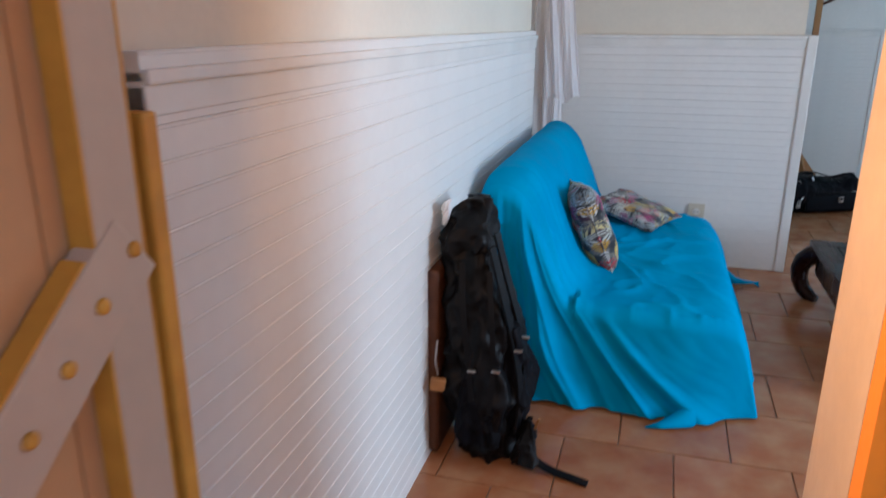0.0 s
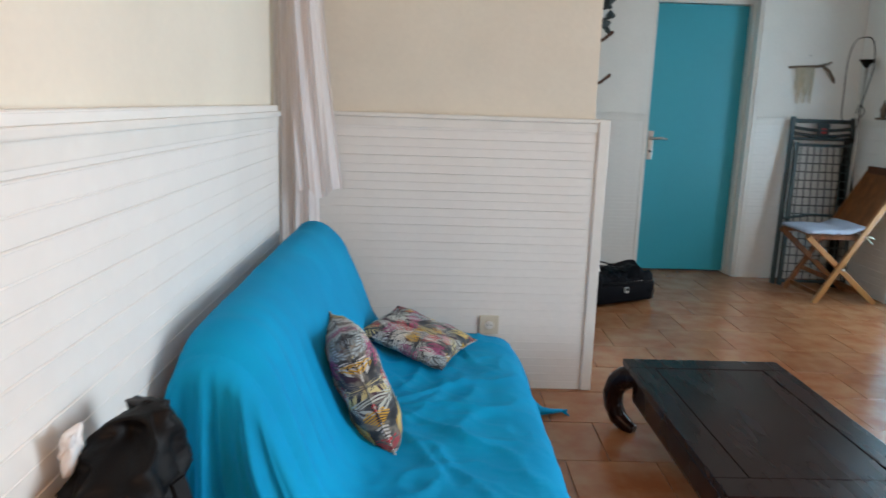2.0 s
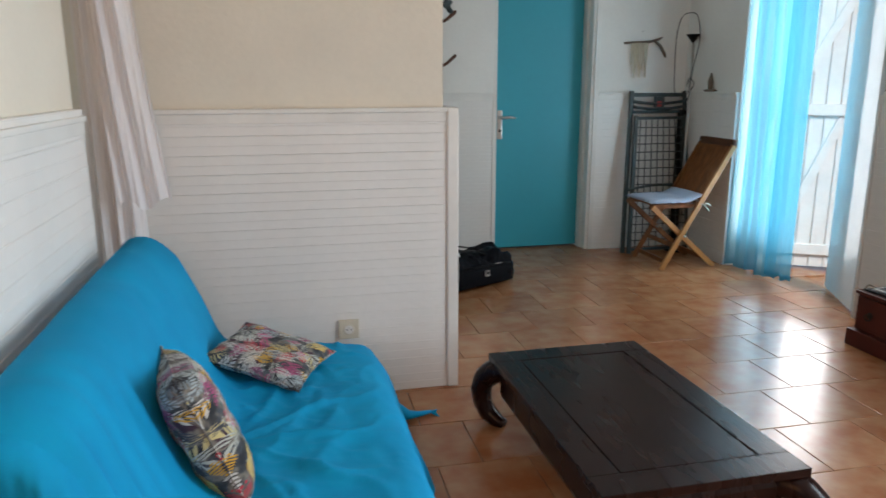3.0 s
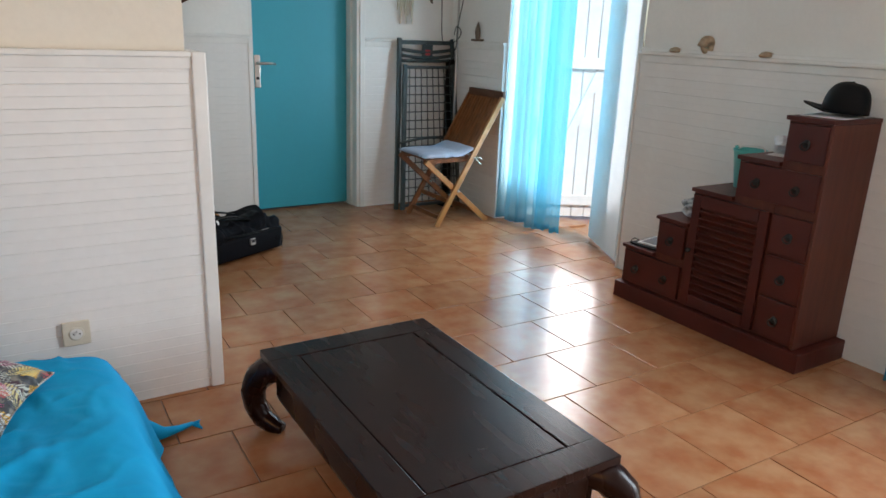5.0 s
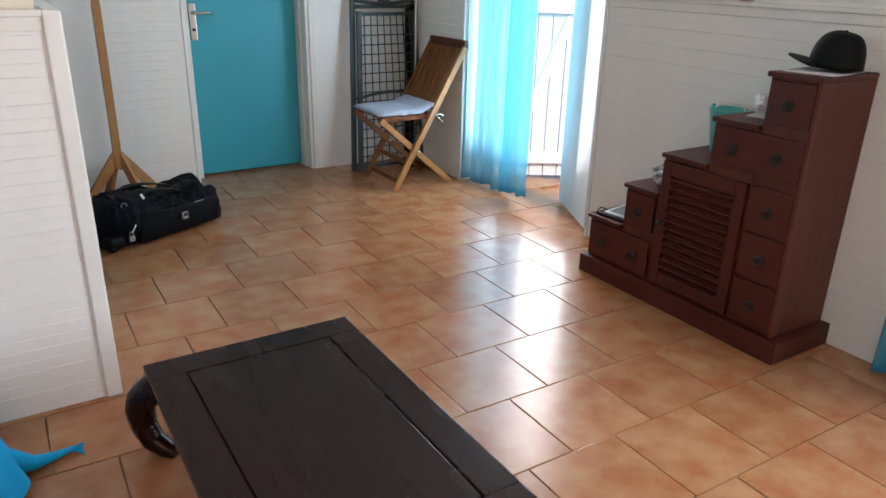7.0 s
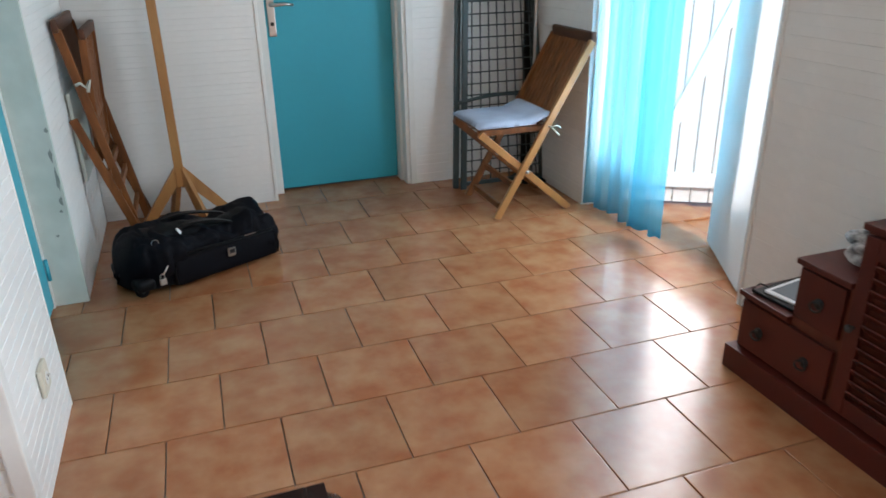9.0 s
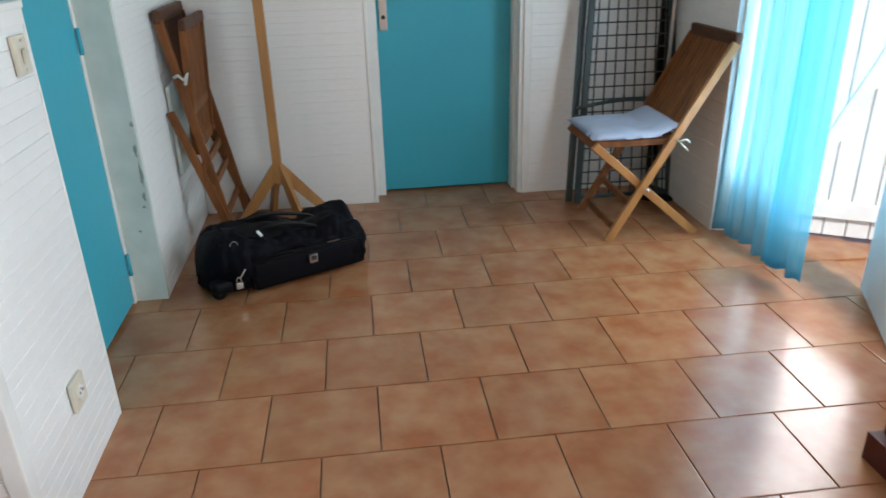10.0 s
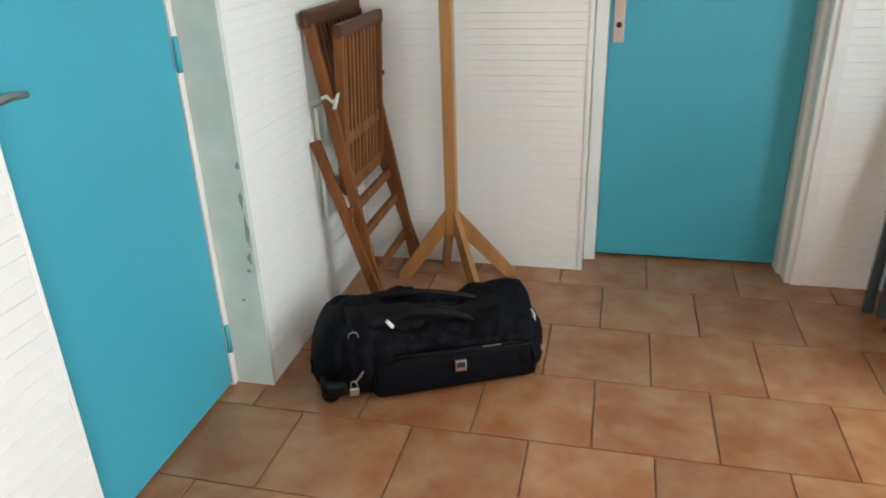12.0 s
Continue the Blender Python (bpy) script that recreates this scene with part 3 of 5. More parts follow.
    # knotted corners of the throw on the tiles
    for pts, r in (([(0.60, 4.02, 0.20), (0.65, 4.03, 0.10), (0.72, 4.05, 0.035), (0.78, 4.07, 0.02), (0.83, 4.09, 0.014)], [0.010, 0.036, 0.030, 0.014, 0.009]), ([(0.50, 2.66, 0.05), (0.45, 2.58, 0.025), (0.38, 2.535, 0.014), (0.33, 2.52, 0.008)], [0.05, 0.04, 0.02, 0.006])):
        b = tube([Vector(p) - Vector((0.2, 3.4, 0)) for p in pts], r, 12)
        for v in b.verts:
            v.co.z = max(0.006, v.co.z * 0.75)
        rumple(b, 0.012, 22, 4)
        for v in b.verts:
            v.co.z = max(0.005, v.co.z)
        part("corner", b, M_THROW, s, "twisted corner of the throw", True)
    fr = bmesh.new()
    for i in range(7):
        a = i / 6 - 0.5
        tube([(0.62, 0.69, 0.010), (0.632 + 0.004 * i, 0.687 + 0.03 * a, 0.009), (0.65 + 0.006 * abs(a), 0.68 + 0.055 * a, 0.004)], 0.0025, 5, fr)
    part("tassel", fr, M_THROW, s, "frayed tassel")
    # what carries the throw
    core = box(-0.45, -0.30, -0.66, 0.60, 0.03, 0.66, 0.03)
    add_box(core, -0.30, 0.28, -0.60, 0.60, 0.03, 0.31, 0.03)
    part("seat_frame", core, M_THROW, s)
    return s


def cushion(m, w, h, t, label):
    c = thing("cushion", m, label, "cushion", "cushions on the sofa")
    bm = bmesh.new()
    for sgn in (1, -1):
        def f(u, v, sgn=sgn):
            a, b = 2 * u - 1, 2 * v - 1
            pinch = 1 - 0.10 * (1 - abs(b) ** 2) * abs(a) ** 3 - 0.0
            pinch2 = 1 - 0.10 * (1 - abs(a) ** 2) * abs(b) ** 3
            k = max(0, (1 - a ** 4)) ** 0.5 * max(0, (1 - b ** 4)) ** 0.5
            return (a * w / 2 * pinch, b * h / 2 * pinch2, sgn * t / 2 * k + 0.012 * noise.noise(Vector((a * 3, b * 3, sgn))) * k)
        join(bm, grid(22, 22, f))
    bmesh.ops.remove_doubles(bm, verts=bm.verts, dist=0.0005)
    bmesh.ops.recalc_face_normals(bm, faces=bm.faces)
    part("cover", bm, M_PRINT, c, smooth=True)
    seam = [(a * w / 2 * (1 - 0.10 * (1 - b * b) * abs(a) ** 3), b * h / 2 * (1 - 0.10 * (1 - a * a) * abs(b) ** 3), 0) for a, b in [(-1 + i / 8, -1) for i in range(16)] + [(1, -1 + i / 8) for i in range(16)] + [(1 - i / 8, 1) for i in range(16)] + [(-1, 1 - i / 8) for i in range(16)]]
    part("piping", tube(seam, 0.003, 6, closed=True), M_PRINT, c, "dark seam")
    return c


sofa()


def lying(centre, along, up):
    """A pose from a centre and two ways in the thing's own plane."""
    x = Vector(along).normalized()
    z = x.cross(Vector(up)).normalized()
    return Matrix.Translation(centre) @ Matrix((x, z.cross(x), z)).transposed().to_4x4()


cushion(lying((0.066, 3.165, 0.500), (0.397, -0.033, -0.913), (-0.217, 0.966, -0.129)), 0.355, 0.355, 0.13, "square cushion in leaf print leaning on the sofa back")
cushion(lying((0.220, 3.80, 0.420), (0.42, 0.908, 0.03), (-0.84, 0.477, 0.25)), 0.325, 0.345, 0.075, "square cushion in leaf print lying on the sofa seat")

# ---- coffee table ----


def coffee_table():
    x0, x1, y0, y1, h = 1.03, 1.642, 2.948, 3.962, 0.292
    cx, cy = (x0 + x1) / 2, (y0 + y1) / 2
    t = thing("coffee_table", pose(cx, cy, 0), "dark stained low table with curved opium legs on tiles", "table")
    a, b = (x1 - x0) / 2, (y1 - y0) / 2
    ins = 0.095
    for q in ((-a, a, b - ins, b), (-a, a, -b, -b + ins), (-a, -a + ins, -b + ins + 0.001, b - ins - 0.001), (a - ins, a, -b + ins + 0.001, b - ins - 0.001)):
        part("top_border", box(*q, h - 0.026, h, 0.0025), M_DARK, t)
    part("top_panel", box(-a + ins + 0.005, a - ins - 0.005, -b + ins + 0.005, b - ins - 0.005, h - 0.026, h - 0.0015, 0.002), M_DARK, t, "inset dark top panel")
    part("under_panel", box(-a + 0.03, a - 0.03, -b + 0.03, b - 0.03, h - 0.036, h - 0.0265), M_DARK, t)
    for q in ((-a + 0.06, a - 0.06, b - 0.07, b - 0.022), (-a + 0.06, a - 0.06, -b + 0.022, -b + 0.07), (-a + 0.022, -a + 0.07, -b + 0.07, b - 0.07), (a - 0.07, a - 0.022, -b + 0.07, b - 0.07)):
        part("apron", box(*q, 0.145, h - 0.0365, 0.02), M_DARK, t)
    # legs bulge outwards below the top and curl in at the foot
    line = [(0.050, 0.240, 0.048), (0.010, 0.225, 0.048), (-0.019, 0.190, 0.045), (-0.031, 0.14, 0.041), (-0.027, 0.09, 0.037), (-0.010, 0.045, 0.034), (0.022, 0.018, 0.028), (0.048, 0.010, 0.021)]
    for sx in (-1, 1):
        for sy in (-1, 1):
            pts = [Vector((sx * (a - 0.01 - d), sy * (b - 0.01 - d), z)) for d, z, r in line]
            fine, rad = [], []
            for i in range(len(pts) - 1):
                for k in range(4):
                    fine.append(pts[i].lerp(pts[i + 1], k / 4))
                    rad.append(line[i][2] + (line[i + 1][2] - line[i][2]) * k / 4)
            leg = tube(fine, rad, 8)
            for v in leg.verts:
                v.co.z = min(h - 0.028, max(0.0, v.co.z))
            part("leg", leg, M_DARK, t, smooth=True)
    return t


coffee_table()

# ---- stepped chest ----


def stepped_chest():
    c = thing("stepped_chest", pose(3.09, 3.40, 0), "reddish mahogany stepped chest with drawers and louvred door", "chest")
    X1 = 0.328
    part("plinth", box(-0.022, X1, -0.043, 1.003, 0, 0.086, 0.004), M_MAHOG, c, "moulded plinth")
    steps = [(0.785, 0.985, 0.29), (0.60, 0.785, 0.485), (0.388, 0.60, 0.66), (0.192, 0.388, 0.845), (0.0, 0.192, 1.035)]
    for y0, y1, z in steps:
        part("carcass", box(0.012, X1, y0 + (0.012 if y0 == 0 else 0.0), y1 - 0.001, 0.0865, z - 0.019, 0.001), M_MAHOG_SIDE, c)
        part("step_top", box(-0.006, X1, y0 - (0.004 if y0 == 0 else 0), y1 + 0.006, z - 0.018, z, 0.003), M_MAHOG, c)
    part("side_panel", box(0.0, X1, -0.002, 0.0115, 0.0865, 1.016, 0.002), M_MAHOG_SIDE, c, "upright side panel with straight grain")

    def drawer(y0, y1, z0, z1, knobs):
        d = part("drawer", box(-0.003, 0.0115, y0, y1, z0, z1, 0.003), M_MAHOG, c)
        for ky in knobs:
            part("knob_plate", lathe([(0.017, 0), (0.016, 0.004)], 16, m=pose(-0.003, ky, (z0 + z1) / 2, 0, -90)), M_HOLE, d, "dark iron rosette", True)
            part("knob", tube([(-0.007, ky, (z0 + z1) / 2 + 0.006)] + [(-0.016 - 0.004 * math.sin(a), ky + 0.016 * math.sin(a), (z0 + z1) / 2 - 0.008 + 0.015 * math.cos(a)) for a in [i * math.pi / 6 for i in range(13)]], 0.0035, 6), M_HOLE, d, "iron ring pull", True)
    drawer(0.615, 0.972, 0.10, 0.262, (0.70, 0.885))
    drawer(0.612, 0.772, 0.302, 0.458, (0.69,))
    drawer(0.012, 0.185, 0.10, 0.272, (0.098,))
    drawer(0.012, 0.185, 0.285, 0.455, (0.098,))
    drawer(0.012, 0.185, 0.468, 0.632, (0.098,))
    drawer(0.012, 0.375, 0.672, 0.818, (0.105, 0.285))
    drawer(0.012, 0.180, 0.857, 1.008, (0.096,))
    ld = part("louvred_door", box(-0.006, 0.0115, 0.20, 0.245, 0.10, 0.632, 0.003), M_MAHOG, c, "louvred cabinet door")
    part("stile", box(-0.006, 0.0115, 0.545, 0.59, 0.10, 0.632, 0.003), M_MAHOG, ld)
    part("door_rail", box(-0.006, 0.0115, 0.246, 0.544, 0.10, 0.155, 0.003), M_MAHOG, ld)
    part("door_rail", box(-0.006, 0.0115, 0.246, 0.544, 0.575, 0.632, 0.003), M_MAHOG, ld)
    for i in range(12):
        part("louvre", box(-0.014, 0.014, 0.2465, 0.5435, -0.003, 0.003, 0.0015, pose(0.0, 0, 0.172 + i * 0.0345, 0, 52)), M_MAHOG, ld)
    part("knob", lathe([(0.005, 0), (0.005, 0.010), (0.011, 0.014), (0.011, 0.022), (0.006, 0.026)], 14, m=pose(-0.006, 0.568, 0.37, 0, -90)), M_HOLE, ld, "dark round knob", True)
    return c


stepped_chest()

# ---- entrance shutter ----


def shutter():
    s = thing("entrance_shutter", pose(-0.32, 1.03, 0), "open grey painted board shutter door with riveted brace", "shutter")
    for i in range(7):
        part("board", box(-0.022, 0.0, -0.78 + i * 0.112, -0.78 + (i + 1) * 0.112 - 0.003, 0.02, 2.06, 0.002), M_SHUTTER_B, s)
    # ochre strips on the edges carry the orange bounce light as colour
    for y0, y1, edge in ((-0.075, -0.002, -0.079), (-0.78, -0.70, -0.6955)):
        st = part("stile", box(0.001, 0.034, y0, y1, 0.02, 2.06, 0.004), M_SHUTTER, s)
        part("stile_edge", box(0.001, 0.0335, edge, edge + 0.0035, 0.215, 1.945), M_WARM_LIT, st, "edge coloured as lit by orange bounce")
        if y1 > -0.1:
            part("stile_front", box(0.001, 0.033, -0.0015, 0.0025, 0.02, 2.06), M_WARM_LIT, st, "edge coloured as lit by orange bounce")
    for z in (0.12, 1.95):
        part("rail", box(0.001, 0.032, -0.699, -0.080, z, z + 0.09, 0.003), M_SHUTTER, s)
    br = part("brace", beam((0.021, -0.018, 1.022), (0.021, -0.713, 0.462), 0.092, 0.034, 0.004, up=(1, 0, 0)), M_SHUTTER, s, "diagonal brace")
    part("brace_edge", beam((0.019, -0.095, 1.0215), (0.019, -0.72, 0.518), 0.004, 0.030, 0.0, up=(1, 0, 0)), M_WARM_LIT, br, "edge coloured as lit by orange bounce")
    for k in range(11):
        t = 0.01 + k * 0.085
        y, z = -0.018 - 0.695 * t, 1.022 - 0.56 * t
        part("rivet", lathe([(0.0095, 0), (0.009, 0.004), (0.005, 0.007)], 14, m=pose(0.038, y, z, 0, 90)), M_WARM_LIT, br, "round rivet head coloured as lit by orange bounce", True)


shutter()

# ---- white curtain in the niche ----


def white_curtain():
    c = thing("white_curtain", pose(-0.3, 4.15, 0), "white sheer curtain gathered in the corner niche", "curtain")

    def f(u, v):
        z = 2.32 - 1.43 * v
        left, right = -0.045 + 0.075 * v ** 1.5, 0.085 + 0.115 * v ** 1.6
        x = left + (right - left) * u
        y = 0.020 * math.sin(u * 15 + 0.8 * math.sin(v * 4)) + 0.008 * math.sin(u * 33 + v * 3) - 0.03 * v + 0.03 * u
        return (x, y, z + 0.02 * math.sin(u * 9) * v)
    part("voile", grid(70, 40, f), M_SHEER_W, c, smooth=True)

    def g(u, v):
        z = 2.32 - 1.72 * v
        return (-0.085 + 0.135 * u + 0.05 * v * u, 0.08 + 0.02 * math.sin(u * 21) + 0.01 * math.sin(u * 40 + v * 5), z)
    part("lining", grid(50, 30, g), M_SHEER_W, c, "longer inner layer", True)
    part("rod", tube([(-0.04, -0.265, 2.315), (-0.04, 0.0, 2.315), (-0.04, 0.225, 2.315)], 0.009, 10), M_TRIM, c, "white rod", True)


white_curtain()

# ---- blue voile at the terrace ----


def blue_curtain(name, y0, y1, z0, folds, amp, phase, x, label, flare=0.0, z_top=2.2, material=M_SHEER_B):
    c = thing(name, pose(x, y0, 0), label, "curtain", "blue curtains")
    w = y1 - y0

    def f(u, v):
        z = z_top - (z_top - z0) * v
        y = w * u + flare * v * (u - 0.5) * w
        xx = amp * math.sin(u * folds * 6.283 + phase + 0.6 * math.sin(v * 3)) + 0.4 * amp * math.sin(u * folds * 13.7 + v * 2) + 0.012 * v * math.sin(u * 5)
        return (xx, y, z + 0.008 * math.sin(u * 17) * v)
    part("voile", grid(90, 40, f), material, c, smooth=True)
    part("hem", grid(90, 3, lambda u, v: (f(u, 1)[0] + 0.002, f(u, 1)[1], f(u, 1)[2] + 0.03 * (1 - v) + 0.001)), M_SHEER_B, c, "stitched hem", True)
    part("heading", grid(90, 3, lambda u, v: (f(u, 0)[0] - 0.002, f(u, 0)[1], f(u, 0)[2] - 0.05 * v)), M_SHEER_B, c, "gathered heading tape", True)


blue_curtain("voile_curtain", 5.53, 6.00, 0.012, 5, 0.028, 0.3, 3.475, "sheer pale turquoise voile curtain at the terrace door", 0.05, material=M_SHEER_L)
blue_curtain("voile_curtain", 5.29, 5.52, 0.06, 2, 0.012, 1.4, 3.415, "flat doubled turquoise voile panel at the terrace door")
blue_curtain("voile_curtain", 2.72, 3.155, 0.012, 5, 0.022, 0.9, 3.375, "turquoise voile curtain drawn aside at the terrace window", 0.04)
rod = thing("curtain_rod", pose(3.43, 4.5, 2.215), "thin white curtain rod above the terrace openings", "curtain rod")
part("bar", tube([(0, 1.55, 0), (0, 0, 0), (0, -3.0, 0)], 0.01, 10), M_TRIM, rod, smooth=True)
for yy in (1.54, 0.1, -1.4, -2.98):
    part("finial", lathe([(0.008, -0.02), (0.018, 0), (0.008, 0.02)], 12, m=pose(0, yy, 0, 90)), M_TRIM, rod, smooth=True)
    part("bracket", tube([(0, yy * 0.99, 0), (0.015, yy * 0.99, 0)], 0.006, 8), M_TRIM, rod)


def board_leaf(name, m, w, h, material, label, ledges, braces, hinge_side):
    """A terrace leaf of upright boards, with ledges and braces on its face (-y)."""
    d = thing(name, m, label, "door", "terrace door leaves")
    n = max(4, round(w / 0.09))
    for i in range(n):
        part("board", box(i * w / n + 0.0015, (i + 1) * w / n - 0.0035, 0.0, 0.022, 0.015, h, 0.004), material, d)
    part("backing", box(0.004, w - 0.004, 0.0225, 0.028, 0.02, h - 0.01), material, d)
    for z in ledges:
        part("ledge", box(0.01, w - 0.01, -0.022, -0.0005, z, z + 0.075, 0.003), material, d)
    for (a, za), (b, zb) in braces:
        part("brace", beam((a, -0.0115, za), (b, -0.0115, zb), 0.06, 0.021, 0.002, up=(0, 1, 0)), material, d)
    for z in (0.3, 1.1, 1.8):
        part("hinge", tube([(hinge_side, -0.004, z - 0.03), (hinge_side, -0.004, z + 0.03)], 0.008, 10), M_STEEL, d)
    return d


la = math.degrees(math.atan2(5.55 - 5.97, 4.35 - 3.63))
left_leaf = board_leaf("terrace_leaf", pose(3.63, 5.955, 0, 0, 0, la), 0.66, 2.06, M_LEAF, "open white boarded terrace door leaf in sunlight", (0.105, 1.085, 1.90), (((0.145, 0.20), (0.49, 1.06)), ((0.145, 1.18), (0.49, 1.87))), 0.0)
ra = math.degrees(math.atan2(5.25 - 4.765, 3.735 - 3.50))
right_leaf = board_leaf("terrace_leaf", pose(3.50, 4.77, 0, 0, 0, ra) @ pose(0, 0.024, 0, 0, 0, 0) , 0.545, 2.06, M_PALE, "half-open pale blue boarded terrace door leaf", (0.12, 0.98, 1.86), (((0.485, 0.22), (0.06, 0.95)), ((0.485, 1.08), (0.06, 1.83))), 0.545)
# ledges of that leaf face the room
lk = part("latch", box(0.50, 0.53, -0.05, -0.022, 1.30, 1.42, 0.004), M_STEEL, right_leaf, "dark iron latch")
part("latch_knob", tube([(0.515, -0.05, 1.36), (0.515, -0.085, 1.36), (0.515, -0.09, 1.34)], [0.006, 0.008, 0.008], 10), M_HOLE, lk, smooth=True)

# ---- sockets and switch ----


def socket(m, label):
    s = thing("socket", m, label, "socket", "wall sockets")
    part("plate", box(-0.042, 0.042, -0.012, 0.0, -0.042, 0.042, 0.004), M_IVORY, s)
    w = part("well", lathe([(0.024, 0), (0.023, 0.0015), (0.020, 0.002)], 24, m=pose(0, -0.012, 0, 90)), M_IVORY, s, smooth=True)
    part("cup", lathe([(0.019, 0), (0.019, 0.0012)], 24, m=pose(0, -0.0135, 0, 90)), M_TRIM, w)
    for x, z in ((-0.009, 0), (0.009, 0)):
        part("pin_hole", lathe([(0.0028, 0), (0.0028, 0.001)], 10, m=pose(x, -0.0148, z, 90)), M_HOLE, w)
    part("earth_pin", tube([(0, -0.0145, 0.009), (0, -0.024, 0.009)], 0.0025, 8), M_STEEL, w)


socket(pose(0.531, 4.345, 0.30), "ivory wall socket on white panelling")
socket(pose(0.990, 4.69, 0.255, 0, 0, 90), "ivory wall socket low on the passage panelling")
sw = thing("light_switch", pose(0.990, 4.862, 1.092, 0, 0, 90), "ivory light switch on the passage panelling", "switch")
part("plate", box(-0.036, 0.036, -0.012, 0.0, -0.046, 0.046, 0.004), M_IVORY, sw)
part("rocker", box(-0.010, 0.010, -0.020, -0.0125, -0.018, 0.018, 0.003, pose(0, 0, 0, 8)), M_IVORY, sw)
for z in (-0.034, 0.034):
    part("screw", lathe([(0.003, 0), (0.003, 0.001)], 8, m=pose(0, -0.0125, z, 90)), M_STEEL, sw)

# ---- folding chairs ----
CW = 0.41


def teak_chair_open():
    """Unfolded: faces -x, its width along y."""
    c = thing("folding_chair", pose(3.0, 5.955, 0), "unfolded teak folding chair with a pale blue seat pad", "chair", "folding chairs")
    for y in (0.0, CW):
        s = 0.022 if y == 0 else -0.022
        part("back_leg", beam((0.408, y, 0.872), (-0.10, y, 0.0), 0.038, 0.020, 0.004, up=(0, 1, 0)), M_PINE if y == 0 else M_TEAK, c, "long leg that carries the back")
        part("front_leg", beam((-0.185, y + s, 0.455), (0.335, y + s, 0.0), 0.038, 0.020, 0.004, up=(0, 1, 0)), M_PINE if y == 0 else M_TEAK, c)
        part("seat_rail", beam((-0.19, y + 2 * s, 0.452), (0.19, y + 2 * s, 0.452), 0.030, 0.020, 0.003, up=(0, 1, 0)), M_TEAK, c)
        part("pivot", lathe([(0.009, 0), (0.009, 0.075), (0.006, 0.078)], 12, m=pose(0.065, y - 0.02 if y == 0 else y - 0.05, 0.24, -90)), M_STEEL, c, "steel pivot bolt", True)
    part("top_rail", beam((0.412, -0.008, 0.884), (0.412, CW + 0.008, 0.884), 0.034, 0.062, 0.008), M_TEAK_D, c, "dark rounded top rail")
    part("lower_back_rail", beam((0.212, 0.012, 0.51), (0.212, CW - 0.012, 0.51), 0.022, 0.045, 0.003), M_TEAK, c)
    for i in range(11):
        y = 0.028 + i * (CW - 0.056) / 10
        part("back_slat", beam((0.215, y, 0.52), (0.400, y, 0.865), 0.010, 0.029, 0.002, up=(0, 1, 0)), M_TEAK, c)
    for i in range(8):
        x = -0.17 + i * 0.048
        part("seat_slat", beam((x, 0.045, 0.473), (x, CW - 0.045, 0.473), 0.036, 0.012, 0.002), M_TEAK, c)
    for p in ((-0.07, 0.06), (0.28, 0.06), (0.0, 0.17)):
        part("stretcher", beam((p[0], 0.03, p[1]), (p[0], CW - 0.03, p[1]), 0.018, 0.030, 0.003), M_TEAK, c)

    def pad(u, v, k=1):
        a, b = 2 * u - 1, 2 * v - 1
        e = (1 - a ** 6) * (1 - b ** 6)
        lift = 0.05 * max(0, u - 0.72) / 0.28
        return (-0.195 + 0.40 * u, 0.0 + 0.41 * v, 0.482 + lift + (0.026 * max(0, e) ** 0.5 + 0.004 * noise.noise(Vector((u * 6, v * 6, 2)))) * (1 if k > 0 else 0))
    bm = grid(24, 24, pad)
    join(bm, grid(24, 24, lambda u, v: pad(u, v, -1)))
    bmesh.ops.remove_doubles(bm, verts=bm.verts, dist=0.001)
    bmesh.ops.recalc_face_normals(bm, faces=bm.faces)
    p = part("seat_pad", bm, M_BLUE, c, "pale blue-grey cotton pad", True)
    tie = tube([(0.175, 0.0, 0.47), (0.19, -0.025, 0.465), (0.215, -0.035, 0.475), (0.235, -0.03, 0.46)], 0.005, 6)
    tube([(0.185, -0.02, 0.465), (0.20, -0.035, 0.45), (0.225, -0.04, 0.425)], 0.004, 6, tie)
    part("tie", tie, M_JAMB, p, "pale tie bow", True)


teak_chair_open()


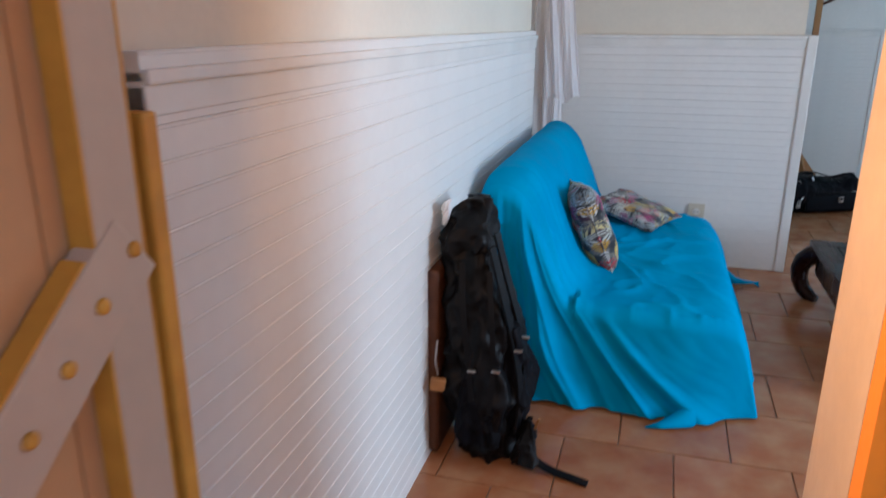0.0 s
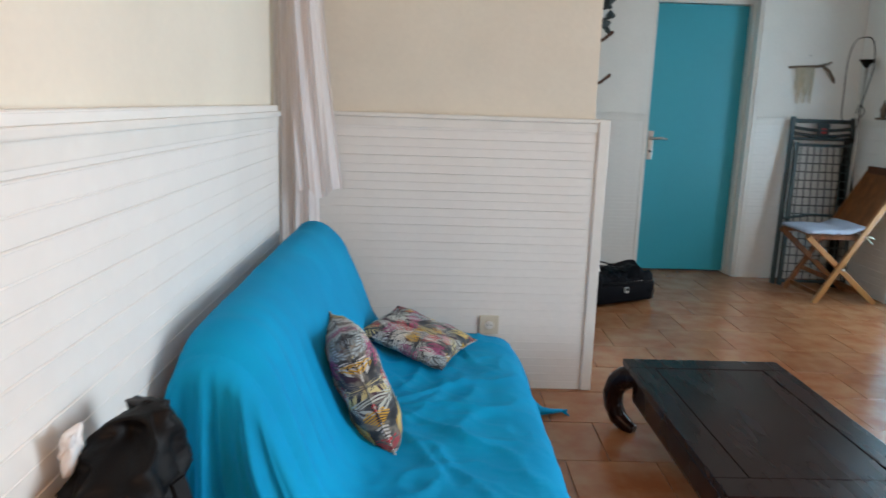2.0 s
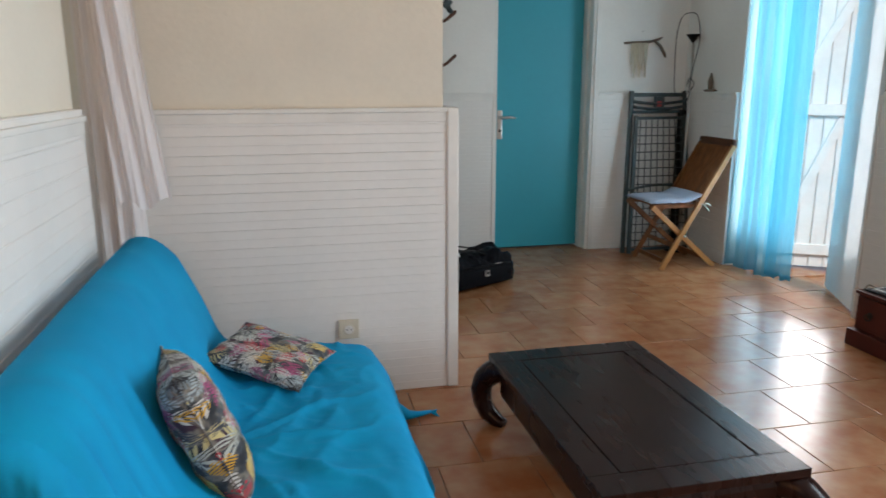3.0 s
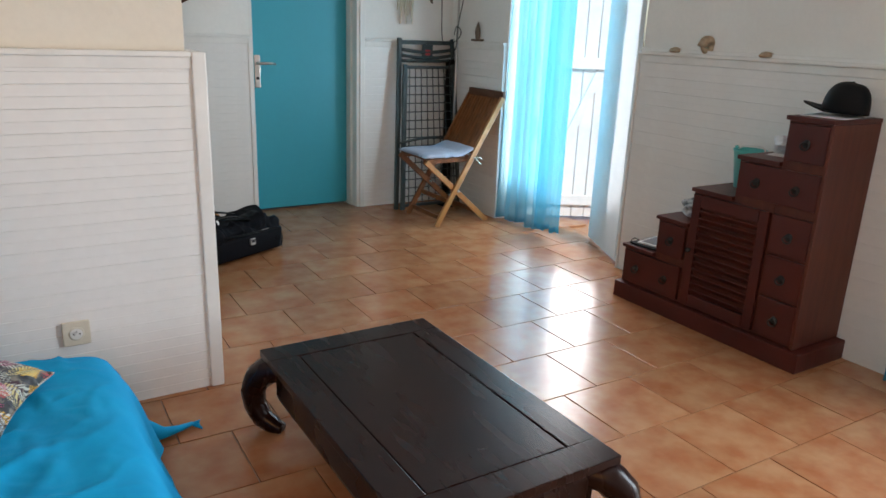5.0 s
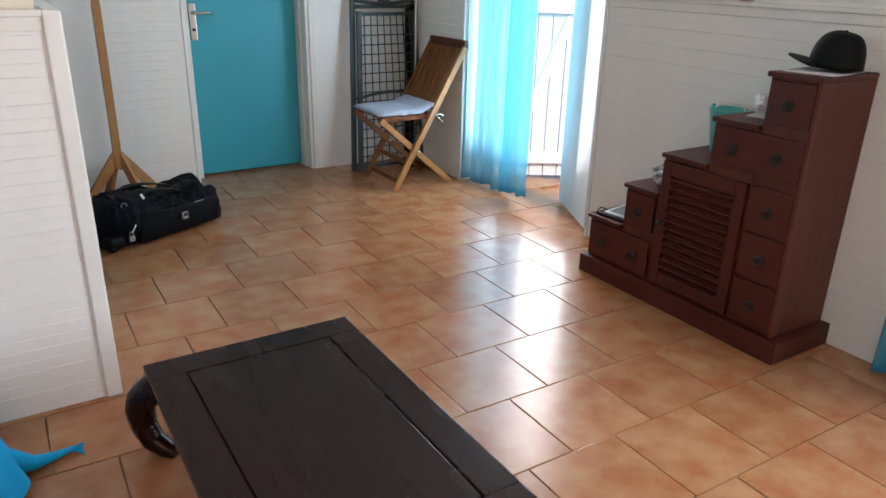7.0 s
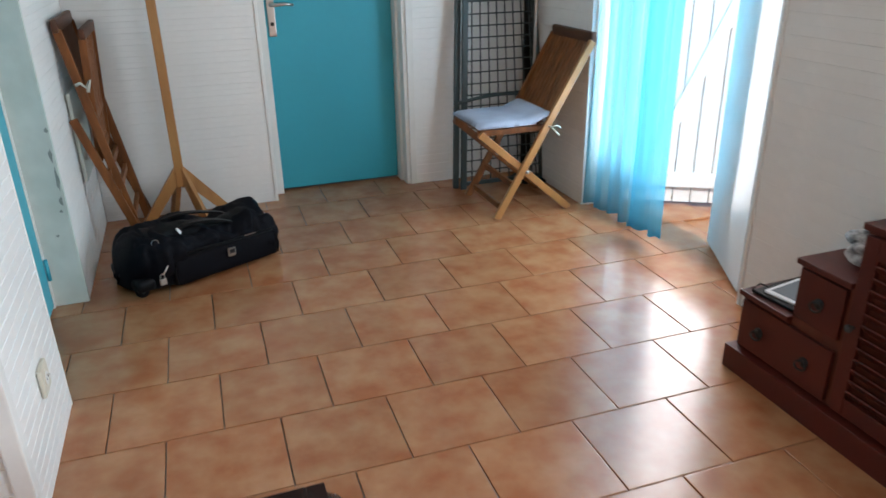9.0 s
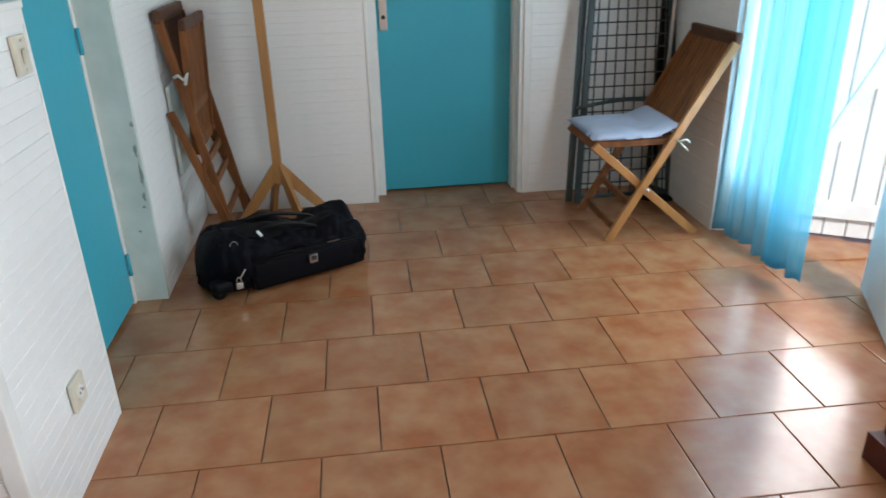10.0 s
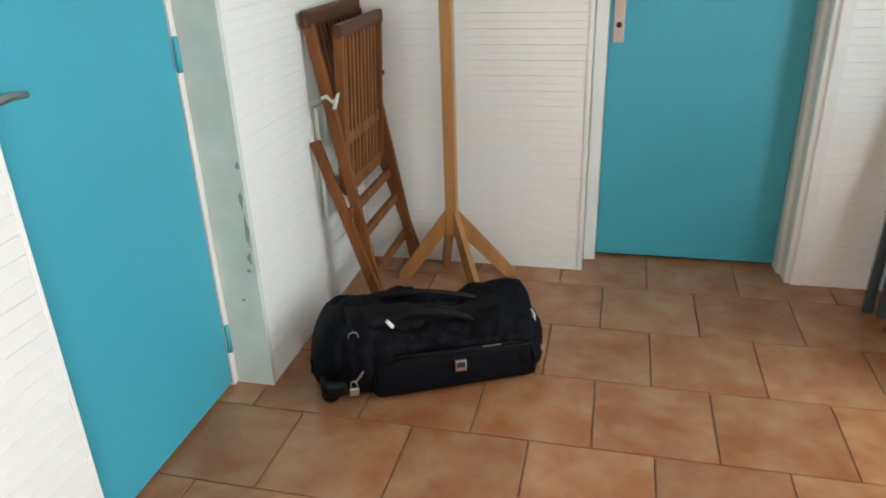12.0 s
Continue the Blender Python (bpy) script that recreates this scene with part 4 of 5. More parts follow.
def teak_chair_folded():
    c = thing("folding_chair", pose(0.0, 6.21, 0), "folded teak chair leaning against white panelling", "chair", "folding chairs")
    W = 0.455
    for y in (0.0, W):
        part("back_leg", beam((1.000, y, 1.03), (1.178, y, 0.01), 0.038, 0.020, 0.004, up=(0, 1, 0)), M_TEAK, c)
        s = 0.024 if y == 0 else -0.024
        part("front_leg", beam((0.990, y - s * 0.95, 0.655), (1.195, y - s * 0.95, 0.01), 0.036, 0.020, 0.004, up=(0, 1, 0)), M_TEAK, c)
        part("seat_rail", beam((1.088, y + s, 1.00), (1.060, y + s, 0.46), 0.032, 0.018, 0.003, up=(0, 1, 0)), M_TEAK, c)
    part("top_rail", beam((0.998, -0.03, 1.045), (0.998, W + 0.02, 1.045), 0.028, 0.055, 0.009), M_TEAK_D, c, "dark rounded top rail")
    part("seat_front_rail", beam((1.091, 0.0, 1.005), (1.091, W, 1.005), 0.026, 0.045, 0.007), M_TEAK_D, c)
    part("seat_back_rail", beam((1.060, 0.035, 0.47), (1.060, W - 0.035, 0.47), 0.020, 0.05, 0.003), M_TEAK, c)
    for i in range(11):
        y = 0.035 + i * (W - 0.07) / 10
        # dark teak puts the shade between the seat slats into the colour
        part("back_slat", beam((1.004, y, 1.02), (1.062, y, 0.66), 0.010, 0.020, 0.002, up=(0, 1, 0)), M_TEAK_D, c)
        if 0 < i < 10:
            part("seat_slat", beam((1.089, y, 0.985), (1.062, y, 0.49), 0.010, 0.017, 0.002, up=(0, 1, 0)), M_TEAK, c)
    part("lower_back_rail", beam((1.064, 0.012, 0.64), (1.064, W - 0.012, 0.64), 0.020, 0.04, 0.003), M_TEAK, c)
    for x, z in ((1.115, 0.30), (1.145, 0.14), (1.09, 0.40)):
        part("stretcher", beam((x, -0.03, z), (x, W + 0.015, z), 0.018, 0.036, 0.003), M_TEAK, c)
    part("pivot", lathe([(0.012, 0), (0.012, 0.03), (0.006, 0.034)], 12, m=pose(1.075, W + 0.01, 0.79, -90)), M_HOLE, c, "dark pivot knob", True)
    pd = part("seat_pad", box(0.974, 0.992, 0.02, 0.40, 0.36, 0.76, 0.008), M_JAMB, c, "green-grey seat pad behind the slats")
    part("tie", tube([(1.03, -0.02, 0.80), (1.05, -0.03, 0.81), (1.07, -0.032, 0.79), (1.09, -0.03, 0.82), (1.075, -0.035, 0.77)], 0.007, 6), M_JAMB, pd, "pale green tie", True)


teak_chair_folded()

# ---- coat stand ----


def coat_stand():
    s = thing("coat_stand", pose(1.375, 6.53, 0), "varnished wooden coat stand with splayed feet in the corner", "coat stand")
    part("pole", box(-0.022, 0.022, -0.022, 0.022, 0.20, 1.12, 0.004), M_PINE, s)
    part("pole_top", box(-0.021, 0.021, -0.021, 0.021, 1.121, 2.05, 0.004), M_PINE, s)
    for x, y in ((-0.195, -0.02), (0.095, -0.065), (0.215, 0.075), (-0.06, 0.13)):
        d = Vector((x, y, 0)).normalized()
        m = Matrix.Translation(d * 0.012) @ Matrix.Rotation(math.atan2(y, x), 4, "Z")
        length = Vector((x, y, 0)).length
        out = [(0.0, 0.305), (0.012, 0.30), (length + 0.012, 0.022), (length + 0.012, 0.0), (length - 0.03, 0.0), (0.012, 0.205), (0.0, 0.19)]
        part("foot", prism(out, 0.026, m=m @ Matrix.Translation((0, -0.013, 0))), M_PINE, s)
    for k, (z, a) in enumerate(((1.405, 0), (1.70, 2), (1.55, 160), (1.84, 200), (1.62, 250), (1.90, 60))):
        d = Vector((math.cos(radians(a)), math.sin(radians(a)), 0))
        part("peg", tube([d * 0.018 + Vector((0, 0, z)), d * 0.09 + Vector((0, 0, z + 0.035)), d * 0.15 + Vector((0, 0, z + 0.085)), d * 0.158 + Vector((0, 0, z + 0.095))], [0.010, 0.011, 0.013, 0.007], 10), M_TEAK_D, s, "dark wooden peg", True)
    part("finial", lathe([(0.024, 2.05), (0.03, 2.07), (0.02, 2.09), (0.004, 2.10)], 16), M_PINE, s, smooth=True)


coat_stand()
band = thing("fabric_strap", pose(1.47, 6.53, 1.80), "dark green fabric strap looped over a coat peg", "strap")
for k, (dx, dz, r) in enumerate(((0.0, 0.03, 0.034), (0.022, 0.10, 0.026), (0.008, 0.185, 0.045))):
    lump = bmesh.new()
    bmesh.ops.create_icosphere(lump, subdivisions=3, radius=r)
    bmesh.ops.transform(lump, matrix=pose(dx, 0, dz, 0, 25 * (k - 1)) @ Matrix.Diagonal((1.0, 0.6, 1.35, 1)), verts=lump.verts)
    part("fold", rumple(lump, 0.035, 26, k), M_GREEN, band, smooth=True)

# ---- duffel bag ----


def soft_body(length, prof, sections=96, around=64, seed=0.0, wrinkle=0.008):
    """A soft bag along x: prof(t) gives half depth, height, base z and squareness at t from 0 to 1."""
    def f(u, v):
        hd, hh, zb, sq = prof(u)
        a = 2 * math.pi * v
        ca, sa = math.cos(a), math.sin(a)
        y = hd * math.copysign(abs(ca) ** sq, ca)
        z = zb + hh / 2 + hh / 2 * math.copysign(abs(sa) ** sq, sa)
        p = Vector((-length / 2 + length * u, y, z))
        n1 = noise.noise(Vector((p.x * 7, p.y * 7 + seed, p.z * 9)))
        n2 = abs(noise.noise(Vector((p.x * 13, p.y * 9 + seed, p.z * 12))))
        n3 = abs(noise.noise(Vector((p.x * 27, p.y * 20 + seed, p.z * 24))))
        k = wrinkle * (1.2 * n1 - 1.5 * (0.35 - n2) * (n2 < 0.35) - 0.5 * n3)
        p += Vector((0.4 * k, ca * k, sa * k * (1 if sa > -0.3 else 0)))
        p.z = max(0.004, p.z)
        return p
    bm = grid(sections, around + 1, f)
    bmesh.ops.remove_doubles(bm, verts=bm.verts, dist=0.0008)
    bmesh.ops.recalc_face_normals(bm, faces=bm.faces)
    return bm


def duffel():
    b = thing("duffel_bag", pose(1.43, 5.91, 0, 0, 0, 24.5), "black wheeled duffel bag slumped on the tiles", "bag")
    L = 0.73

    def prof(t):
        e = min(1, t / 0.17, (1 - t) / 0.11)
        e = math.sqrt(max(0.0, 1 - (1 - e) ** 2))
        sag = 0.258 - 0.034 * math.exp(-((t - 0.62) / 0.09) ** 2) - 0.042 * t + 0.014 * math.exp(-((t - 0.80) / 0.08) ** 2) + 0.012 * math.exp(-((t - 0.22) / 0.08) ** 2)
        return 0.03 + 0.135 * e, 0.06 + (sag - 0.06) * e, 0.004 + 0.04 * (1 - e), 0.52
    body = part("body", soft_body(L, prof, seed=3.0, wrinkle=0.032), M_NAVY, b, smooth=True)
    fp = part("front_pocket", rumple(box(-0.20, 0.30, -0.168, -0.11, 0.016, 0.150, 0.026), 0.016, 8), M_NAVY, b, "flat zipped front pocket", True)
    part("zip", tube([(-0.21, -0.168, 0.158), (-0.08, -0.177, 0.163), (0.06, -0.179, 0.158), (0.17, -0.174, 0.160), (0.28, -0.164, 0.150)], 0.0045, 6), M_BLACK, fp, smooth=True)
    part("zip_glint", box(0.13, 0.185, -0.181, -0.178, 0.160, 0.163), M_STEEL, fp, "thin bright zip")
    part("piping", tube([(-0.19, -0.164, 0.03), (-0.198, -0.172, 0.09), (-0.18, -0.171, 0.145), (0.0, -0.174, 0.150), (0.28, -0.170, 0.143), (0.30, -0.168, 0.08), (0.295, -0.162, 0.03)], 0.0035, 6), M_BLACK, fp, smooth=True)
    part("badge_frame", box(0.045, 0.080, -0.182, -0.168, 0.086, 0.124, 0.003), M_STEEL, fp, "small silver badge")
    part("badge", box(0.050, 0.075, -0.1835, -0.1825, 0.101, 0.119, 0.0), M_HOLE, fp)
    # carrying handles and the flap beside the zip
    part("handle", beam_strip([(-0.13, -0.085, 0.238), (-0.07, -0.085, 0.252), (0.02, -0.085, 0.242), (0.10, -0.088, 0.216), (0.16, -0.095, 0.185)], 0.03, 0.008), M_BLACK, b)
    part("handle", beam_strip([(-0.14, 0.05, 0.250), (-0.06, 0.03, 0.262), (0.03, 0.035, 0.246), (0.12, 0.045, 0.218), (0.17, 0.055, 0.195)], 0.03, 0.008), M_BLACK, b)
    part("top_flap", rumple(grid(40, 10, lambda u, v: (-0.26 + 0.50 * u, -0.115 + 0.10 * v, 0.262 - 0.030 * u - 0.022 * math.exp(-((u - 0.66) / 0.14) ** 2) - 0.06 * (1 - v) ** 2)), 0.010, 18, 2), M_BLACK, b, "creased top flap", True)
    part("zip_pull", box(-0.017, 0.017, -0.004, 0.004, -0.006, 0.006, 0.003, pose(-0.135, -0.125, 0.246, 0, 55, 20)), M_PAPER, b, "white zip pull")
    lk = part("padlock", box(-0.272, -0.244, -0.190, -0.178, 0.058, 0.085, 0.003), M_STEEL, b, "small brass padlock")
    part("shackle", tube([(-0.266, -0.184, 0.084)] + [(-0.258 - 0.009 * math.cos(a), -0.184, 0.097 + 0.010 * math.sin(a)) for a in [i * math.pi / 6 for i in range(7)]] + [(-0.249, -0.184, 0.084)], 0.0024, 6), M_STEEL, lk, smooth=True)
    part("chain", tube([(-0.254, -0.184, 0.10), (-0.242, -0.185, 0.115), (-0.226, -0.182, 0.135)], 0.003, 6), M_STEEL, lk)
    part("ring", tube([(-0.245 + 0.015 * math.cos(a), -0.135, 0.225 + 0.015 * math.sin(a)) for a in [i * math.pi / 8 for i in range(16)]], 0.002, 6, closed=True), M_STEEL, b, "steel ring")
    for y in (-0.115, 0.115):
        w = part("wheel", lathe([(0.010, -0.014), (0.027, -0.012), (0.030, 0), (0.027, 0.012), (0.010, 0.014)], 20, m=pose(-0.325, y, 0.031, 90)), M_BLACK, b, smooth=True)
        part("hub", lathe([(0.009, -0.016), (0.009, 0.016)], 12, m=pose(-0.325, y, 0.031, 90)), M_GREEN, w)
    part("wheel_guard", rumple(box(-0.352, -0.27, -0.150, 0.150, 0.03, 0.085, 0.02), 0.003, 20), M_BLACK, b, "hard base corner", True)
    part("end_tag", box(0.330, 0.336, -0.05, -0.01, 0.13, 0.17, 0.0015, pose(0.0, 0, 0, 0, 0, 0)), M_PAPER, b, "white paper tag")


def beam_strip(points, width, thick, across=None):
    """A flat strap through the points, wide along x or along the way given."""
    pts = [Vector(p) for p in points]
    dense = []
    for i in range(len(pts) - 1):
        p0, p1, p2, p3 = pts[max(0, i - 1)], pts[i], pts[i + 1], pts[min(len(pts) - 1, i + 2)]
        for k in range(6):
            t = k / 6
            dense.append(0.5 * ((2 * p1) + (p2 - p0) * t + (2 * p0 - 5 * p1 + 4 * p2 - p3) * t * t + (3 * p1 - p0 - 3 * p2 + p3) * t ** 3))
    dense.append(pts[-1])
    bm = bmesh.new()
    rings = []
    for i, p in enumerate(dense):
        d = (dense[min(i + 1, len(dense) - 1)] - dense[max(0, i - 1)]).normalized()
        if across is not None:
            s = Vector(across)
        else:
            s = Vector((1, 0, 0)) if abs(d.x) < 0.6 else Vector((0, 1, 0))
        s = (s - d * s.dot(d)).normalized()
        nrm = s.cross(d)
        rings.append([bm.verts.new(p + s * a * width / 2 + nrm * c * thick / 2) for a, c in ((-1, -1), (1, -1), (1, 1), (-1, 1))])
    for r, q in zip(rings, rings[1:]):
        for k in range(4):
            bm.faces.new((r[k], r[(k + 1) % 4], q[(k + 1) % 4], q[k]))
    bm.faces.new(rings[0][::-1])
    bm.faces.new(rings[-1])
    bmesh.ops.recalc_face_normals(bm, faces=bm.faces)
    return bm


duffel()

# ---- rucksack ----


def rucksack():
    b = thing("rucksack", pose(-0.165, 2.285, 0), "tall black trekking rucksack propped against white panelling", "bag")

    def ring_body(stops, seed, n=96, around=80, wrinkle=0.030):
        def f(u, v):
            cx, hx, cy, hy, z = lerp_profile(stops, u)
            a = 2 * math.pi * v
            ca, sa = math.cos(a), math.sin(a)
            p = Vector((cx + hx * math.copysign(abs(ca) ** 0.7, ca), cy + hy * math.copysign(abs(sa) ** 0.7, sa), z))
            k = wrinkle * (1.3 * noise.noise(Vector((p.x * 9, p.y * 9, p.z * 6)) + Vector((seed, 0, 0))) - 1.6 * abs(noise.noise(Vector((p.x * 16, p.y * 16, p.z * 8)) + Vector((0, seed, 0)))) - 0.7 * abs(noise.noise(Vector((p.x * 34, p.y * 34, p.z * 18)))))
            return p + Vector((ca * k, sa * k, 0))
        bm = grid(n, around + 1, f)
        bmesh.ops.remove_doubles(bm, verts=bm.verts, dist=0.0008)
        bmesh.ops.recalc_face_normals(bm, faces=bm.faces)
        return bm
    part("body", ring_body([(0, 0.01, 0.02, 0, 0.02, 0.006), (0.03, 0.015, 0.10, 0, 0.11, 0.01), (0.12, 0.02, 0.118, 0, 0.135, 0.06), (0.4, 0.012, 0.128, 0, 0.145, 0.28), (0.7, -0.015, 0.108, 0, 0.135, 0.50), (0.85, -0.035, 0.088, 0, 0.115, 0.62), (0.95, -0.04, 0.08, 0, 0.10, 0.68), (1.0, -0.04, 0.02, 0, 0.03, 0.70)], 2.0), M_BLACK, b, smooth=True)
    # brown upright slab between the body and the wall
    part("brown_slab", rumple(box(-0.138, -0.105, -0.115, 0.10, 0.02, 0.60, 0.012), 0.004, 12), M_TEAK_D, b, "flat brown upright slab on the wall side", True)
    part("lid", ring_body([(0, -0.035, 0.02, 0, 0.02, 0.63), (0.05, -0.038, 0.084, 0, 0.115, 0.635), (0.4, -0.038, 0.086, 0.005, 0.115, 0.69), (0.75, -0.034, 0.064, 0.03, 0.085, 0.745), (0.95, -0.028, 0.045, 0.05, 0.05, 0.785), (1.0, -0.028, 0.0005, 0.05, 0.0005, 0.790)], 7.0), M_BLACK, b, "rounded top lid", True)
    part("front_pocket", ring_body([(0, 0.105, 0.01, -0.01, 0.02, 0.07), (0.08, 0.11, 0.045, -0.01, 0.085, 0.08), (0.5, 0.118, 0.052, 0, 0.10, 0.25), (0.9, 0.090, 0.04, 0, 0.085, 0.44), (1, 0.08, 0.01, 0, 0.02, 0.46)], 11.0), M_NAVY, b, smooth=True)
    part("side_pocket", ring_body([(0, 0.03, 0.01, -0.12, 0.01, 0.07), (0.1, 0.03, 0.07, -0.13, 0.035, 0.08), (0.6, 0.02, 0.07, -0.135, 0.035, 0.22), (1, 0.01, 0.05, -0.125, 0.02, 0.30)], 5.0), M_NAVY, b, smooth=True)
    part("hip_belt", ring_body([(0, 0.13, 0.02, -0.10, 0.03, 0.02), (0.3, 0.155, 0.045, -0.11, 0.055, 0.05), (0.7, 0.165, 0.045, -0.09, 0.06, 0.11), (1, 0.165, 0.02, -0.07, 0.02, 0.16)], 9.0), M_BLACK, b, "padded hip belt", True)
    for k, pts in enumerate(([(0.045, -0.10, 0.68), (0.075, -0.10, 0.56), (0.115, -0.085, 0.38), (0.135, -0.08, 0.22), (0.13, -0.09, 0.12)], [(0.04, -0.02, 0.70), (0.075, -0.03, 0.58), (0.125, -0.03, 0.40), (0.145, -0.035, 0.22)], [(-0.03, -0.135, 0.64), (-0.02, -0.155, 0.50), (0.0, -0.165, 0.34), (0.01, -0.172, 0.24)], [(0.045, -0.128, 0.62), (0.06, -0.150, 0.48), (0.065, -0.150, 0.34), (0.06, -0.165, 0.20)])):
        st = part("strap", beam_strip(pts, 0.030 if k < 2 else 0.015, 0.007 if k < 2 else 0.003, across=(0.3, 1, 0) if k < 2 else (1, 0.2, 0)), M_BLACK, b)
        q = Vector(pts[2])
        part("buckle", box(-0.012, 0.012, -0.006, 0.006, -0.004, 0.004, 0.002, Matrix.Translation(q + Vector((0.012, -0.012, 0.0)))), M_STEEL, st, "small grey buckle")
    part("floor_strap", beam_strip([(0.17, -0.10, 0.07), (0.19, -0.09, 0.03), (0.24, -0.10, 0.012), (0.30, -0.12, 0.012), (0.345, -0.13, 0.008)], 0.026, 0.005, across=(0.3, 1, 0.1)), M_BLACK, b, "strap trailing on the tiles")
    tg = part("tag", box(-0.022, 0.022, -0.010, 0.010, -0.020, 0.020, 0.006, pose(-0.095, -0.150, 0.27, 0, 10, 20)), M_BROWN, b, "brown luggage tag")
    part("cord", tube([(-0.10, -0.13, 0.29), (-0.105, -0.14, 0.34), (-0.10, -0.135, 0.40)], 0.003, 6), M_STEEL, tg)
    paper = bmesh.new()
    bmesh.ops.create_icosphere(paper, subdivisions=3, radius=0.028)
    rumple(paper, 0.045, 30, 3)
    bmesh.ops.transform(paper, matrix=pose(-0.098, -0.05, 0.765, 10, 25) @ Matrix.Diagonal((0.55, 1.0, 1.1, 1)), verts=paper.verts)
    part("paper_tag", paper, M_PAPER, b, "crumpled white paper tag")
    part("orange_pull", box(-0.004, 0.004, -0.004, 0.004, -0.025, 0.025, 0.002, pose(0.19, -0.10, 0.16, 20, 15)), M_BROWN, b, "orange pull")


rucksack()

# ---- folded lounger, lamp and wall hanging in the far corner ----


def lounger():
    s = thing("folded_lounger", pose(2.90, 6.60, 0), "folded dark green garden lounger with wire mesh leaning upright", "lounger")

    def P(x, z, d=0.0):
        return (x, -0.09 + 0.135 * z / 1.24 - d, z)
    for x0, x1, d in ((-0.02, 0.055, 0.0), (0.015, 0.075, 0.035), (0.555, 0.505, 0.0), (0.525, 0.485, 0.035)):
        part("side_rail", beam(P(x0, 0.0, d), P(x1, 1.245 if d == 0 else 1.06, d), 0.035, 0.022, 0.006, up=(0, 1, 0)), M_GREEN, s)
    # head piece with curved slots
    hp = part("head_piece", beam(P(0.06, 1.215), P(0.50, 1.215), 0.02, 0.030, 0.005, up=(0, 0, 1)), M_GREEN, s)
    for z, sag in ((1.165, 0.018), (1.125, 0.02), (1.085, 0.0)):
        part("head_slat", tube([P(0.065 + 0.43 * i / 10, z - sag * math.sin(math.pi * i / 10)) for i in range(11)], 0.012, 8), M_GREEN, hp, smooth=True)
    part("head_web", box(0.24, 0.33, -0.006, 0.004, 1.09, 1.20, 0.003, Matrix.Translation((0, 0.035, 0))), M_GREEN, hp)
    part("badge", box(0.265, 0.305, -0.010, -0.0065, 1.125, 1.165, 0.002, Matrix.Translation((0, 0.035, 0))), M_RED, hp, "small red badge")
    for z in (1.04, 0.03):
        part("cross_rail", beam(P(0.06 if z > 1 else 0.0, z, 0.03), P(0.50 if z > 1 else 0.54, z, 0.03), 0.022, 0.022, 0.005, up=(0, 0, 1)), M_GREEN, s)
    for i in range(8):
        k = (i + 0.7) / 8.4
        part("mesh_wire", tube([P(0.03 + 0.50 * k, 0.04, 0.03), P(0.08 + 0.41 * k, 1.03, 0.03)], 0.0042, 6), M_GREEN, s)
    for i in range(15):
        z = 0.10 + i * 0.062
        part("mesh_bar", tube([P(0.01 + 0.06 * z, z, 0.036), P(0.53 - 0.04 * z, z, 0.036)], 0.0042, 6), M_GREEN, s)
    for z, b in ((0.46, 0.03), (0.50, -0.03)):
        part("arm_bow", tube([P(0.0 + 0.54 * i / 12, z - b * math.sin(math.pi * i / 12), 0.055) for i in range(13)], 0.010, 8), M_GREEN, s, smooth=True)
    part("rear_panel", box(0.455, 0.55, 0.015, 0.05, 0.05, 1.10, 0.01), M_BLACK, s, "dark folded foot section")


lounger()


def floor_lamp():
    s = thing("floor_lamp", pose(3.37, 6.52, 0), "slim grey uplighter floor lamp with a dangling black cable", "lamp")
    part("base", lathe([(0.12, 0), (0.12, 0.012), (0.03, 0.02), (0.012, 0.03)], 28), M_BLACK, s, smooth=True)
    part("pole", tube([(0, 0, 0.02), (0, 0, 0.9), (0.005, 0, 1.62)], 0.009, 10), M_STEEL, s, smooth=True)
    part("shade", lathe([(0.008, 1.60), (0.05, 1.655), (0.052, 1.66), (0.046, 1.657), (0.006, 1.61)], 24), M_BLACK, s, "small black cone shade", True)
    cable = [(-0.02, 0.01, 1.28), (-0.02, -0.02, 1.34), (0.02, -0.02, 1.30), (-0.005, 0.0, 1.24), (-0.10, 0.03, 1.22), (-0.115, 0.04, 1.45), (-0.115, 0.04, 1.65), (-0.09, 0.03, 1.78), (-0.03, 0.02, 1.815), (0.025, 0.0, 1.79), (0.03, -0.04, 1.62), (0.0, -0.03, 1.42), (-0.01, -0.015, 1.32), (-0.015, -0.015, 1.20), (-0.08, -0.03, 1.05), (-0.02, -0.02, 0.9)]
    dense = []
    pts = [Vector(p) for p in cable]
    for i in range(len(pts) - 1):
        p0, p1, p2, p3 = pts[max(0, i - 1)], pts[i], pts[i + 1], pts[min(len(pts) - 1, i + 2)]
        for k in range(6):
            t = k / 6
            dense.append(0.5 * ((2 * p1) + (p2 - p0) * t + (2 * p0 - 5 * p1 + 4 * p2 - p3) * t * t + (3 * p1 - p0 - 3 * p2 + p3) * t ** 3))
    part("cable", tube(dense, 0.0035, 6), M_HOLE, s, "black cable", True)


floor_lamp()


